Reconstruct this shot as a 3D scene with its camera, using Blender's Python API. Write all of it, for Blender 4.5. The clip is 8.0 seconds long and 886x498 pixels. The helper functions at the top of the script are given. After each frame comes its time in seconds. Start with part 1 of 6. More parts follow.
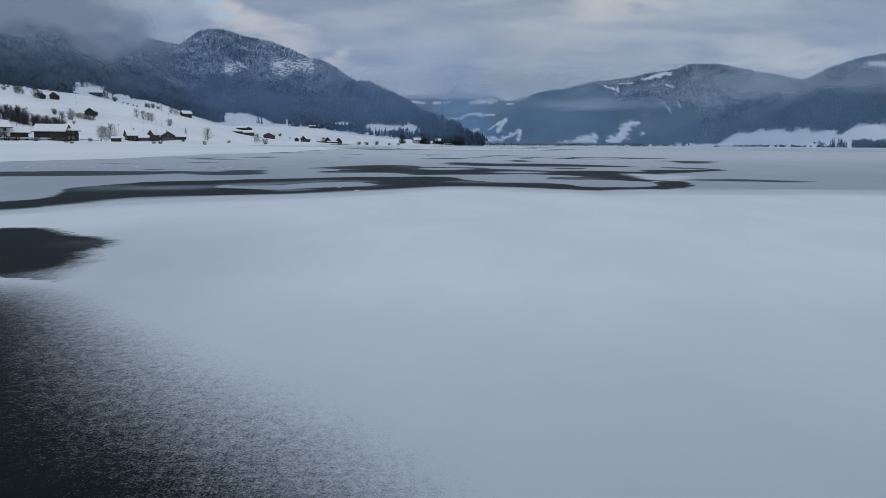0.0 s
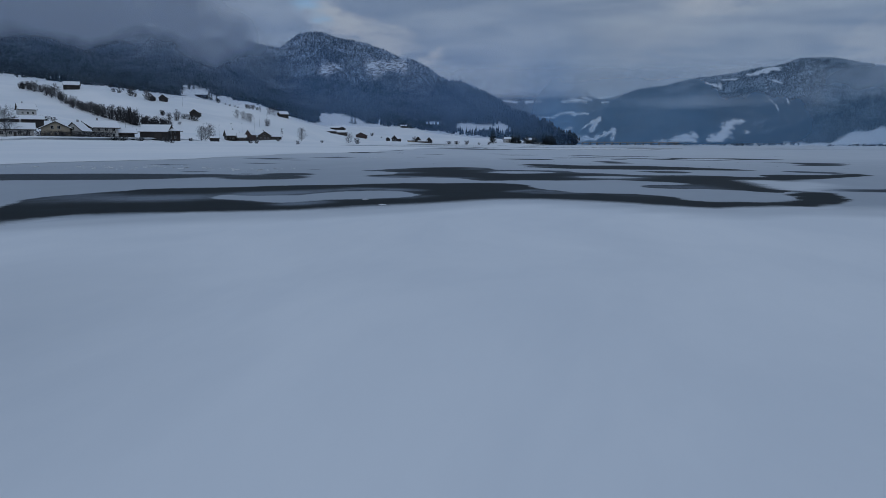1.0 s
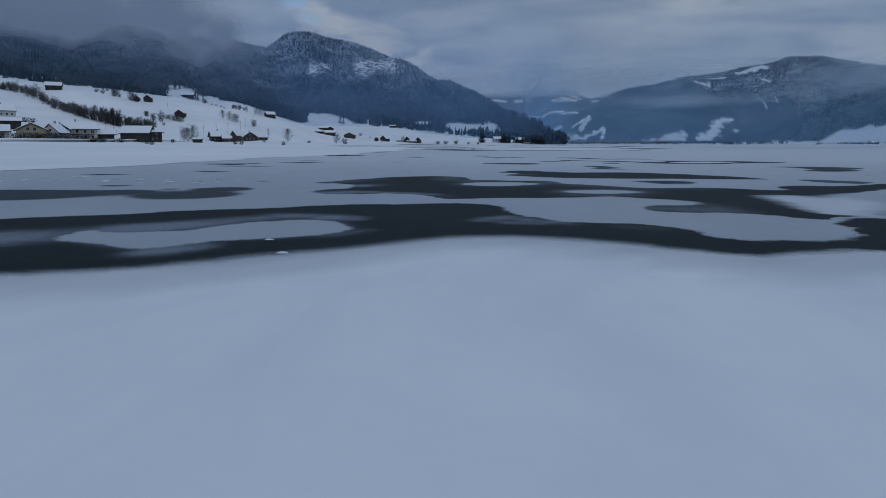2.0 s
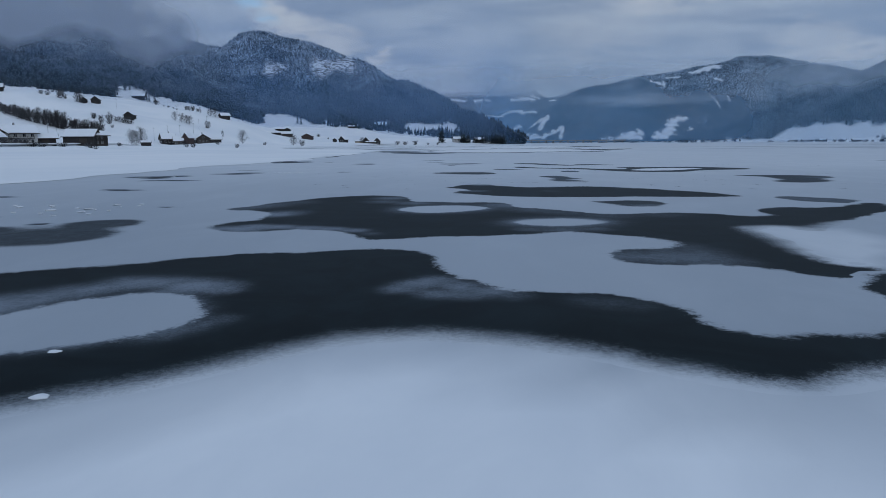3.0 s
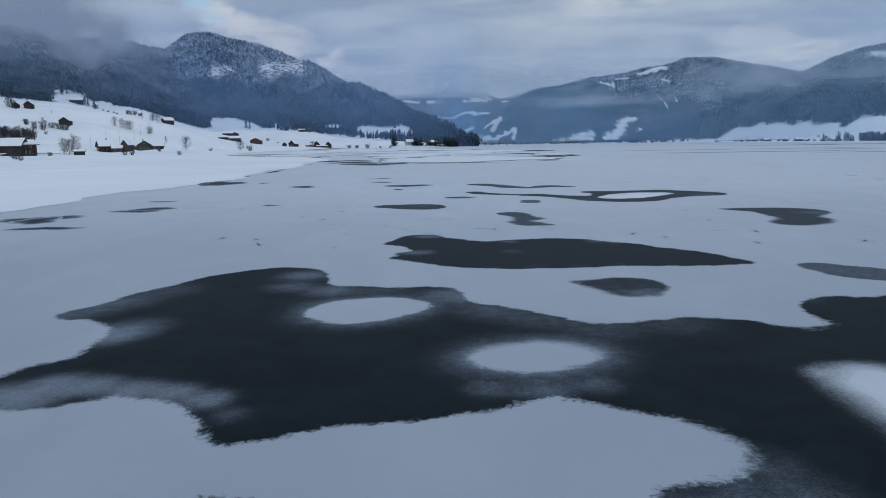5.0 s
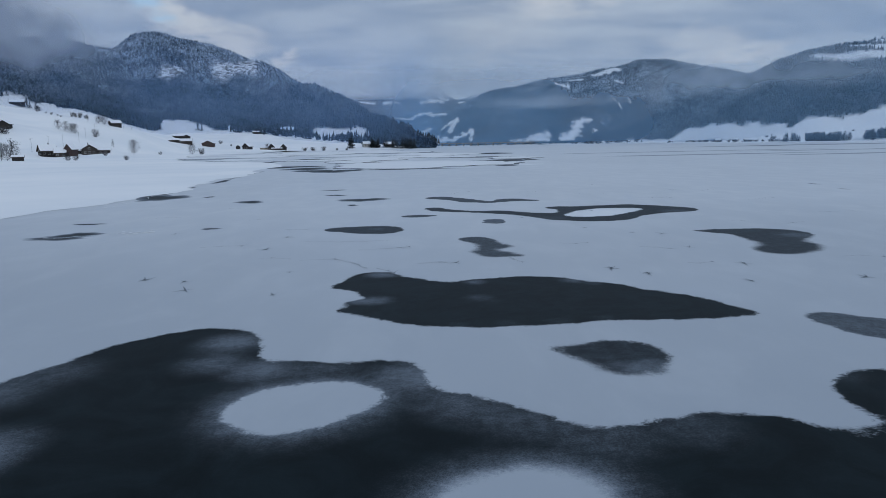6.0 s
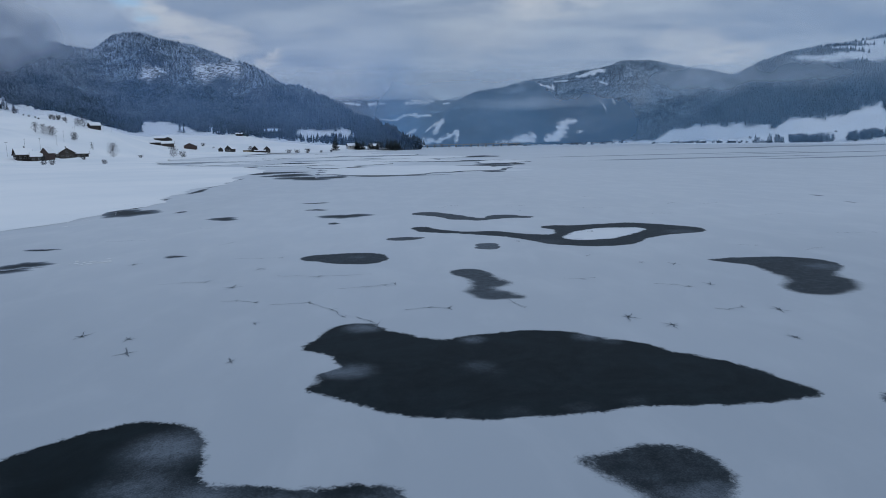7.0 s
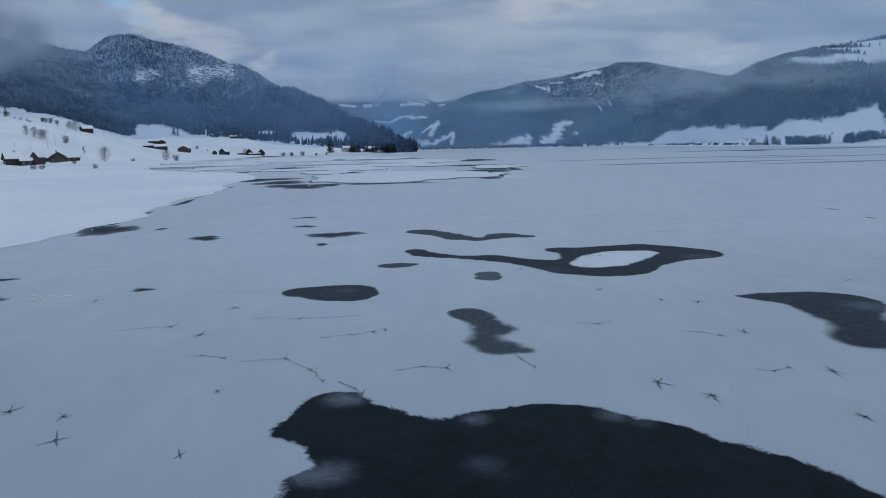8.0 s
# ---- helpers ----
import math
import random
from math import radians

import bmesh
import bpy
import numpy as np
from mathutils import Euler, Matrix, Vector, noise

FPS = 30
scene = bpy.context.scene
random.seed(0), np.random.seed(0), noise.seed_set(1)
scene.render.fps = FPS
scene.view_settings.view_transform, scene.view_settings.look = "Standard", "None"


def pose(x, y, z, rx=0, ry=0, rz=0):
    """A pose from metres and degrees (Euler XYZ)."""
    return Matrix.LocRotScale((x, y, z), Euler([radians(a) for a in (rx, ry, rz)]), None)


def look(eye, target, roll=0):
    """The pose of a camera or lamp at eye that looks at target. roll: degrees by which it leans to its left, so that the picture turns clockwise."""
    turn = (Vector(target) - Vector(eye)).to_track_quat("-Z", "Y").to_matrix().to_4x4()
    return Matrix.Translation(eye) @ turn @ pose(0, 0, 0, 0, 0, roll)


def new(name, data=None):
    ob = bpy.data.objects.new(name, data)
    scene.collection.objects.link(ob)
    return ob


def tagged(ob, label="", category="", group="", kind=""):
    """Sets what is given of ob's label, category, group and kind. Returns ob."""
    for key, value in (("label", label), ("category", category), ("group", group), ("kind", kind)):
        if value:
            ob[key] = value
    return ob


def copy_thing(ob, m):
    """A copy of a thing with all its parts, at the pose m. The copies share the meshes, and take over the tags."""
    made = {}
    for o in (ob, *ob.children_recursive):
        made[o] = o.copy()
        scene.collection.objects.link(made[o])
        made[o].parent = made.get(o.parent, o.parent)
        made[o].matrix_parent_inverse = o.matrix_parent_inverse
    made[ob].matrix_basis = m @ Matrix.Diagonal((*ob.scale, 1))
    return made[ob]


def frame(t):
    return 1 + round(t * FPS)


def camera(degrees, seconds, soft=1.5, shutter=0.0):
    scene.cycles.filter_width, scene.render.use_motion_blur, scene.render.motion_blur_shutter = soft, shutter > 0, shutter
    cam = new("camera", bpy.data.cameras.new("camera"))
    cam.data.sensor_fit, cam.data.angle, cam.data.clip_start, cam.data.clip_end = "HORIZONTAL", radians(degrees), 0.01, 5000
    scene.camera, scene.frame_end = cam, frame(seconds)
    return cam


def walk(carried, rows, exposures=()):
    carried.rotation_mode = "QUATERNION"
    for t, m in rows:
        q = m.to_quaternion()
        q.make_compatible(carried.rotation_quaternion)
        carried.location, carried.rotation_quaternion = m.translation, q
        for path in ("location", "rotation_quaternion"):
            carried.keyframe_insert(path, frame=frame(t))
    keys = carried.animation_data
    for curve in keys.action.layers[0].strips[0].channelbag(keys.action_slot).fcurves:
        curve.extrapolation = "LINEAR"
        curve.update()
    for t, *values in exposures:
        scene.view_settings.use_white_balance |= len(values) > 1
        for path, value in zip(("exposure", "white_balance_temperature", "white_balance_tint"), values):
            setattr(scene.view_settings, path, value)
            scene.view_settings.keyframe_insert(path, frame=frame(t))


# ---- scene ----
cam = camera(66.3, 8.0, soft=0.8)


def view(x, y, z, yaw, pitch, roll):
    a, b = radians(yaw), radians(pitch)
    eye = Vector((x, y, z))
    return look(eye, eye + Vector((-math.sin(a) * math.cos(b), math.cos(a) * math.cos(b), math.sin(b))), -roll)


# seconds, x, y, z, yaw, pitch, roll
FLIGHT = [
    (0.0, 0.00, -0.00, 1.66, -0.00, -8.78, -0.37),
    (0.1, 0.21, 0.65, 1.65, 1.72, -8.79, -0.37),
    (0.2, 0.43, 1.31, 1.64, 3.30, -8.81, -0.38),
    (0.3, 0.65, 1.97, 1.63, 4.87, -8.82, -0.38),
    (0.4, 0.83, 2.63, 1.62, 6.31, -8.84, -0.38),
    (0.5, 0.96, 3.27, 1.62, 7.23, -8.85, -0.38),
    (0.6, 1.02, 3.91, 1.62, 7.47, -8.85, -0.37),
    (0.8, 0.99, 5.16, 1.63, 7.58, -8.86, -0.35),
    (1.0, 0.95, 6.39, 1.66, 7.61, -8.87, -0.32),
    (1.2, 0.98, 7.59, 1.70, 7.45, -8.88, -0.29),
    (2.3, 1.57, 13.75, 2.24, 6.15, -8.92, 0.02),
    (2.5, 1.69, 14.76, 2.39, 5.39, -8.92, 0.10),
    (2.7, 1.80, 15.73, 2.56, 4.50, -8.93, 0.19),
    (3.0, 1.97, 17.14, 2.84, 3.58, -8.94, 0.33),
    (3.5, 2.16, 19.39, 3.34, 2.59, -8.93, 0.52),
    (4.0, 2.29, 21.72, 3.86, 2.25, -8.91, 0.65),
    (4.5, 2.34, 23.84, 4.43, 1.55, -8.88, 0.74),
    (4.7, 2.37, 24.68, 4.66, 0.85, -8.88, 0.78),
    (5.8, 2.54, 29.46, 5.94, -3.00, -8.89, 1.06),
    (6.0, 2.57, 30.40, 6.18, -3.73, -8.88, 1.10),
    (6.5, 2.61, 32.88, 6.77, -4.66, -8.87, 1.19),
    (7.0, 2.71, 35.26, 7.39, -4.96, -8.84, 1.21),
    (7.5, 2.90, 37.53, 8.01, -5.13, -8.79, 1.25),
    (8.0, 3.12, 39.82, 8.59, -5.31, -8.73, 1.29),
]
walk(cam, [(r[0], view(*r[1:])) for r in FLIGHT],
     exposures=[(0.0, 0.06, 6550, 9), (0.5, -0.22, 6200, 8.5), (1.0, -0.52, 5800, 8), (2.5, -0.38, 5760, 7.5), (3.5, 0.11, 5900, 8), (4.0, 0.28, 6080, 8), (4.5, 0.24, 6180, 8), (6.5, 0.06, 6080, 8), (8.0, -0.06, 5930, 7.5)])

# ---------------------------------------------------------------- light
SUN_UP, SUN_TURN = 32.0, 150.0
world = bpy.data.worlds.new("overcast_sky")
scene.world = world
world.use_nodes = True


class Nodes:
    """Short hand for a node tree: n(type, sets, links) makes a node."""

    def __init__(self, tree):
        self.tree = tree
        tree.nodes.clear()

    def __call__(self, kind, ins=None, **sets):
        node = self.tree.nodes.new(kind)
        for key, value in sets.items():
            setattr(node, key, value)
        for key, value in (ins or {}).items():
            if isinstance(value, bpy.types.NodeSocket):
                self.tree.links.new(value, node.inputs[key])
            else:
                node.inputs[key].default_value = value
        return node

    def math(self, op, a, b=0.0, clamp=False):
        return self("ShaderNodeMath", {0: a, 1: b}, operation=op, use_clamp=clamp).outputs[0]

    def ramp(self, value, lo, hi, a=0.0, b=1.0, smooth=True):
        return self("ShaderNodeMapRange", {0: value, 1: lo, 2: hi, 3: a, 4: b},
                    interpolation_type="SMOOTHSTEP" if smooth else "LINEAR").outputs[0]

    def mix(self, fac, a, b):
        return self("ShaderNodeMix", {0: fac, 6: a, 7: b}, data_type="RGBA").outputs[2]

    def noise(self, vector, scale, detail=4.0, rough=0.55, warp=0.0):
        return self("ShaderNodeTexNoise", {"Vector": vector, "Scale": scale, "Detail": detail,
                                           "Roughness": rough, "Distortion": warp}).outputs[0]


def rgb(r, g, b):
    return (r, g, b, 1.0)


n = Nodes(world.node_tree)
sky = n("ShaderNodeTexSky", sky_type="NISHITA", sun_disc=False, sun_elevation=radians(SUN_UP), sun_rotation=radians(SUN_TURN))
way = n("ShaderNodeTexCoord").outputs["Generated"]
xyz = n("ShaderNodeSeparateXYZ", {0: way})
lift = n.math("ADD", n.math("MAXIMUM", xyz.outputs[2], 0.0), 0.20)
deck = n("ShaderNodeCombineXYZ", {0: n.math("DIVIDE", xyz.outputs[0], lift), 1: n.math("DIVIDE", xyz.outputs[1], lift), 2: 0.3}).outputs[0]
streaky = n("ShaderNodeVectorMath", {0: deck, 1: (0.62, 1.25, 1.0)}, operation="MULTIPLY").outputs[0]
broad = n.noise(streaky, 0.9, 4.0, 0.5, 0.4)
fine = n.noise(streaky, 3.0, 7.0, 0.6, 0.5)
body = n.math("ADD", n.math("MULTIPLY", broad, 0.62), n.math("MULTIPLY", fine, 0.38))
wisp = n("ShaderNodeVectorMath", {0: n("ShaderNodeTexNoise", {"Vector": deck, "Scale": 4.5, "Detail": 5.0, "Roughness": 0.6}).outputs[1], 1: (0.5, 0.5, 0.5)}, operation="SUBTRACT").outputs[0]
frayed = n("ShaderNodeVectorMath", {0: n("ShaderNodeVectorMath", {0: wisp, 3: 0.11}, operation="SCALE").outputs[0], 1: way}, operation="ADD").outputs[0]


def sky_spot(x, y, z, size, flat):
    """A frayed spot of the cloud cover in one direction; flat: how much wider it is than high."""
    away = n("ShaderNodeVectorMath", {0: frayed, 1: (x, y, z)}, operation="SUBTRACT").outputs[0]
    away = n("ShaderNodeVectorMath", {0: away, 1: (1.0, 1.0, flat)}, operation="MULTIPLY").outputs[0]
    return n.ramp(n("ShaderNodeVectorMath", {0: away}, operation="LENGTH").outputs[1], size * 1.15, size * 0.1)


cloud = n.mix(n.ramp(body, 0.38, 0.60), rgb(0.235, 0.295, 0.400), rgb(0.375, 0.430, 0.515))
cloud = n.mix(n.ramp(body, 0.56, 0.70), cloud, rgb(0.52, 0.535, 0.565))
haze = n.mix(n.ramp(xyz.outputs[2], 0.03, 0.125), rgb(0.410, 0.475, 0.560), cloud)
for x, y, z, size, flat, much in ((-0.29, 0.942, 0.170, 0.055, 2.6, 0.75), (-0.255, 0.953, 0.158, 0.05, 2.0, 0.85), (-0.215, 0.967, 0.140, 0.04, 1.2, 0.75), (-0.153, 0.981, 0.119, 0.020, 1.2, 0.8),
                                  (0.41, 0.903, 0.128, 0.08, 3.2, 0.45), (0.455, 0.884, 0.108, 0.07, 3.5, 0.75), (0.227, 0.956, 0.190, 0.09, 3.0, 0.75), (0.16, 0.976, 0.150, 0.10, 2.2, 0.30)):
    haze = n.mix(n.math("MULTIPLY", sky_spot(x, y, z, size, flat), much * 0.75), haze, rgb(0.60, 0.60, 0.605))
zenith = n.ramp(xyz.outputs[2], 0.15, 0.9, 1.0, 1.35)
lit = n("ShaderNodeBackground", {0: haze, 1: zenith})
clear = n("ShaderNodeBackground", {0: sky.outputs[0], 1: 0.10})
gap = n.math("MULTIPLY", sky_spot(-0.307, 0.935, 0.183, 0.036, 1.6), 0.8)
both = n("ShaderNodeMixShader", {0: gap, 1: lit.outputs[0], 2: clear.outputs[0]})
n("ShaderNodeOutputWorld", {0: both.outputs[0]})

sun = new("sun", bpy.data.lights.new("sun", "SUN"))
sun.data.energy, sun.data.angle, sun.data.color = 0.5, radians(20), (1.0, 0.95, 0.88)
sun.matrix_world = look((0, 0, 300), Vector((0, 0, 300)) - Vector((math.sin(radians(SUN_TURN)) * math.cos(radians(SUN_UP)),
                        math.cos(radians(SUN_TURN)) * math.cos(radians(SUN_UP)), math.sin(radians(SUN_UP)))) * 10)

# ---------------------------------------------------------------- materials


def material(name, build):
    m = bpy.data.materials.new(name)
    m.use_nodes = True
    nn = Nodes(m.node_tree)
    place = nn("ShaderNodeNewGeometry")
    surface = build(nn, place)
    nn("ShaderNodeOutputMaterial", {0: surface})
    return m


def principled(nn, colour, rough=0.8, bump=None, strength=0.3, dist=0.1, gloss=0.5, metal=0.0, tint=None):
    ins = {"Base Color": colour, "Roughness": rough, "Specular IOR Level": gloss, "Metallic": metal}
    if tint is not None:
        ins["Specular Tint"] = tint
    if bump is not None:
        ins["Normal"] = nn("ShaderNodeBump", {"Strength": strength, "Distance": dist, "Height": bump}).outputs[0]
    return nn("ShaderNodeBsdfPrincipled", ins).outputs[0]


def ice_cover(nn, place):
    """Thin wind-packed snow on lake ice; 'snowy' marks the deeper, whiter snow and a painted far sheen."""
    p = place.outputs["Position"]
    flat = nn("ShaderNodeVectorMath", {0: p, 1: (1.0, 0.45, 1.0)}, operation="MULTIPLY").outputs[0]
    broad = nn.noise(flat, 0.035, 4.0, 0.55, 0.6)
    mid = nn.noise(flat, 0.35, 5.0, 0.6, 0.4)
    grain = nn.noise(p, 9.0, 6.0, 0.7)
    snowy = nn("ShaderNodeAttribute", attribute_name="snowy").outputs["Fac"]
    grey = nn.mix(nn.ramp(broad, 0.3, 0.7), rgb(0.295, 0.335, 0.385), rgb(0.365, 0.405, 0.455))
    grey = nn.mix(nn.math("MULTIPLY", nn.ramp(mid, 0.45, 0.75), 0.35), grey, rgb(0.43, 0.47, 0.515))
    grey = nn.mix(nn.math("MULTIPLY", nn.ramp(grain, 0.55, 0.75), 0.25), grey, rgb(0.34, 0.38, 0.44))
    white = nn.mix(nn.ramp(mid, 0.3, 0.7), rgb(0.77, 0.80, 0.835), rgb(0.86, 0.88, 0.90))
    return nn.mix(snowy, grey, white), nn.math("ADD", nn.math("MULTIPLY", mid, 0.6), nn.math("MULTIPLY", grain, 0.25)), grain


def lake_snow_build(nn, place):
    colour, relief, _ = ice_cover(nn, place)
    return principled(nn, colour, 0.4, relief, 0.25, 0.02, 0.55)


def dark_ice_build(nn, place):
    p = place.outputs["Position"]
    colour, relief, grain = ice_cover(nn, place)
    melt = nn("ShaderNodeAttribute", attribute_name="melt").outputs["Fac"]
    frost = nn("ShaderNodeAttribute", attribute_name="frost").outputs["Fac"]
    lobes = nn.noise(p, 1.1, 4.0, 0.6, 0.5)
    feather = nn.noise(nn("ShaderNodeVectorMath", {0: p, 1: (1.0, 1.0, 1.0)}, operation="MULTIPLY").outputs[0], 5.5, 7.0, 0.75, 1.0)
    soft = nn("ShaderNodeAttribute", attribute_name="soft").outputs["Fac"]
    speck = nn("ShaderNodeMix", {0: 0.65, 2: nn.noise(p, 18.0, 3.0, 0.7), 3: nn.noise(p, 62.0, 3.0, 0.8)}).outputs[0]
    crisp = nn.ramp(soft, 0.1, 0.6, 1.0, 0.35)
    edge = nn.math("ADD", melt, nn.math("MULTIPLY", nn.math("MULTIPLY", nn.math("SUBTRACT", lobes, 0.5), 0.55), crisp))
    edge = nn.math("ADD", edge, nn.math("MULTIPLY", nn.math("MULTIPLY", nn.math("SUBTRACT", feather, 0.5), 0.60), crisp))
    edge = nn.math("ADD", edge, nn.math("MULTIPLY", nn.math("MULTIPLY", nn.math("SUBTRACT", speck, 0.5), 4.0), soft))
    edge = nn.math("ADD", edge, nn.math("MULTIPLY", soft, 0.4))
    ready = nn.ramp(edge, nn.math("MULTIPLY", nn.math("ADD", soft, 0.05), -1.0), nn.math("ADD", soft, 0.08))
    open_ice = ready
    cloudy = nn.noise(p, 2.2, 5.0, 0.65)
    ragged = nn.math("ADD", nn.math("MULTIPLY", nn.math("SUBTRACT", cloudy, 0.5), 0.9), nn.math("MULTIPLY", nn.math("SUBTRACT", feather, 0.5), 0.7))
    level = nn.ramp(nn.math("ADD", frost, nn.math("MULTIPLY", ragged, nn.ramp(frost, 0.02, 0.4, 0.0, 0.42))), 0.06, 0.85, 0.0, 0.56)
    grains = nn.noise(p, 26.0, 4.0, 0.75)
    frosty = nn.math("MULTIPLY", level, nn.ramp(nn.math("ADD", grains, nn.math("MULTIPLY", level, 0.35)), 0.46, 0.68, 0.55, 1.2), True)
    shade = nn.noise(p, 0.4, 5.0, 0.65, 1.5)
    dark = nn.mix(nn.ramp(shade, 0.35, 0.7), rgb(0.0028, 0.0060, 0.0076), rgb(0.0072, 0.0134, 0.0164))
    dark = nn.mix(nn.math("MULTIPLY", nn.ramp(speck, 0.68, 0.8), 0.10), dark, rgb(0.2, 0.22, 0.25))
    dark = nn.mix(frosty, dark, rgb(0.30, 0.345, 0.41))
    rough = nn("ShaderNodeMix", {0: open_ice, 2: 0.4, 3: nn.ramp(frosty, 0.0, 0.5, 0.54, 0.65)}).outputs[0]
    gloss = nn("ShaderNodeMix", {0: open_ice, 2: 0.55, 3: 0.04}).outputs[0]
    return principled(nn, nn.mix(open_ice, colour, dark), rough, relief, nn("ShaderNodeMix", {0: open_ice, 2: 0.25, 3: 0.06}).outputs[0], 0.02, gloss, tint=nn.mix(open_ice, rgb(1.0, 1.0, 1.0), rgb(0.68, 0.92, 1.0)))


def snow_build(nn, place):
    p = place.outputs["Position"]
    broad = nn.noise(p, 0.02, 4.0)
    fine = nn.noise(p, 0.7, 5.0, 0.6)
    colour = nn.mix(nn.ramp(broad, 0.3, 0.7), rgb(0.76, 0.79, 0.82), rgb(0.86, 0.87, 0.88))
    grass = nn.math("MULTIPLY", nn.ramp(nn.noise(p, 0.22, 7.0, 0.75), 0.62, 0.74), 0.25)
    return principled(nn, nn.mix(grass, colour, rgb(0.36, 0.34, 0.30)), 0.85, fine, 0.35, 0.25, 0.2)


def slope_build(nn, place):
    """Mountain side: snow under the trees, dark undergrowth, bare rock where it is steep."""
    p = place.outputs["Position"]
    wood = nn("ShaderNodeAttribute", attribute_name="wood").outputs["Fac"]
    rocky = nn("ShaderNodeAttribute", attribute_name="rock").outputs["Fac"]
    fine = nn.noise(p, 0.12, 7.0, 0.7)
    floor = nn.mix(nn.ramp(fine, 0.42, 0.62), rgb(0.030, 0.038, 0.046), rgb(0.13, 0.15, 0.18))
    colour = nn.mix(wood, rgb(0.80, 0.82, 0.85), floor)
    bands = nn.noise(nn("ShaderNodeVectorMath", {0: p, 1: (0.9, 0.9, 1.4)}, operation="MULTIPLY").outputs[0], 0.09, 8.0, 0.75, 1.0)
    cliff = nn.mix(nn.ramp(bands, 0.42, 0.56), rgb(0.13, 0.13, 0.13), rgb(0.74, 0.76, 0.80))
    return principled(nn, nn.mix(rocky, colour, cliff), 0.9, fine, 0.6, 3.0, 0.2)


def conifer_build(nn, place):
    """Dark needles dusted with snow, whiter with height, and with distance as painted haze."""
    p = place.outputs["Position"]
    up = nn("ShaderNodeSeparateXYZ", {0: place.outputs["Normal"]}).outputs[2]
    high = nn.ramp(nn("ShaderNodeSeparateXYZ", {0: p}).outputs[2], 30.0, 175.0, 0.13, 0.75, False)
    # these two whiten along y: distance haze put into the needle colour
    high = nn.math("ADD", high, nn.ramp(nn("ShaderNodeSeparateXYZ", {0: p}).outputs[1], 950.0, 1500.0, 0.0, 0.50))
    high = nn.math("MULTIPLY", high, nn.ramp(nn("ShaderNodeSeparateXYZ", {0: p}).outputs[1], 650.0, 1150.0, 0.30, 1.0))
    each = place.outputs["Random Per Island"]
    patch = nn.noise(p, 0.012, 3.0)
    dust_haze = nn.math("MULTIPLY", nn.ramp(nn.noise(p, 0.45, 5.0, 0.7), 0.36, 0.62), high)
    dust_haze = nn.math("MULTIPLY", dust_haze, nn.ramp(up, -0.2, 0.5, 0.35, 1.0))
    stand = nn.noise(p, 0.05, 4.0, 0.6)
    dust_haze = nn.math("MULTIPLY", dust_haze, nn.ramp(nn.math("ADD", nn.math("MULTIPLY", each, 0.25), nn.math("ADD", nn.math("MULTIPLY", patch, 0.9), nn.math("MULTIPLY", stand, 0.75))), 0.72, 1.18, 0.06, 1.25))
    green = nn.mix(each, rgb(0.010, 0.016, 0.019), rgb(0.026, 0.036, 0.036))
    return principled(nn, nn.mix(dust_haze, green, rgb(0.50, 0.55, 0.62)), 0.9, None, gloss=0.1)


def twig_build(nn, place, much=0.35):
    p = place.outputs["Position"]
    up = nn("ShaderNodeSeparateXYZ", {0: place.outputs["Normal"]}).outputs[2]
    rime = nn.math("MULTIPLY", nn.ramp(up, 0.0, 0.9), nn.ramp(nn.noise(p, 2.0, 3.0), 0.35, 0.65, 0.25 * much, much))
    bark = nn.mix(nn.noise(p, 6.0, 4.0), rgb(0.020, 0.020, 0.023), rgb(0.050, 0.050, 0.054))
    return principled(nn, nn.mix(rime, bark, rgb(0.6, 0.63, 0.68)), 0.9, None, gloss=0.1)


def wood_build(dark, light):
    def build(nn, place):
        p = place.outputs["Position"]
        plank = nn.noise(nn("ShaderNodeVectorMath", {0: p, 1: (3.0, 3.0, 0.4)}, operation="MULTIPLY").outputs[0], 1.5, 5.0, 0.6)
        stain = nn.noise(p, 0.35, 4.0)
        colour = nn.mix(plank, rgb(*dark), rgb(*light))
        colour = nn.mix(nn.math("MULTIPLY", nn.ramp(stain, 0.5, 0.75), 0.4), colour, rgb(0.10, 0.09, 0.085))
        return principled(nn, colour, 0.85, plank, 0.3, 0.03, 0.2)
    return build


def paint_build(base, dirt):
    def build(nn, place):
        p = place.outputs["Position"]
        colour = nn.mix(nn.math("MULTIPLY", nn.ramp(nn.noise(p, 0.6, 6.0, 0.7), 0.45, 0.75), 0.5), rgb(*base), rgb(*dirt))
        return principled(nn, colour, 0.8, nn.noise(p, 8.0, 4.0), 0.15, 0.01, 0.3)
    return build


def glass_build(nn, place):
    return principled(nn, rgb(0.02, 0.025, 0.03), 0.08, None, gloss=0.6)


def roof_snow_build(nn, place):
    p = place.outputs["Position"]
    return principled(nn, nn.mix(nn.noise(p, 0.8, 4.0), rgb(0.74, 0.77, 0.81), rgb(0.84, 0.86, 0.88)), 0.85, nn.noise(p, 1.5, 4.0), 0.3, 0.1, 0.2)


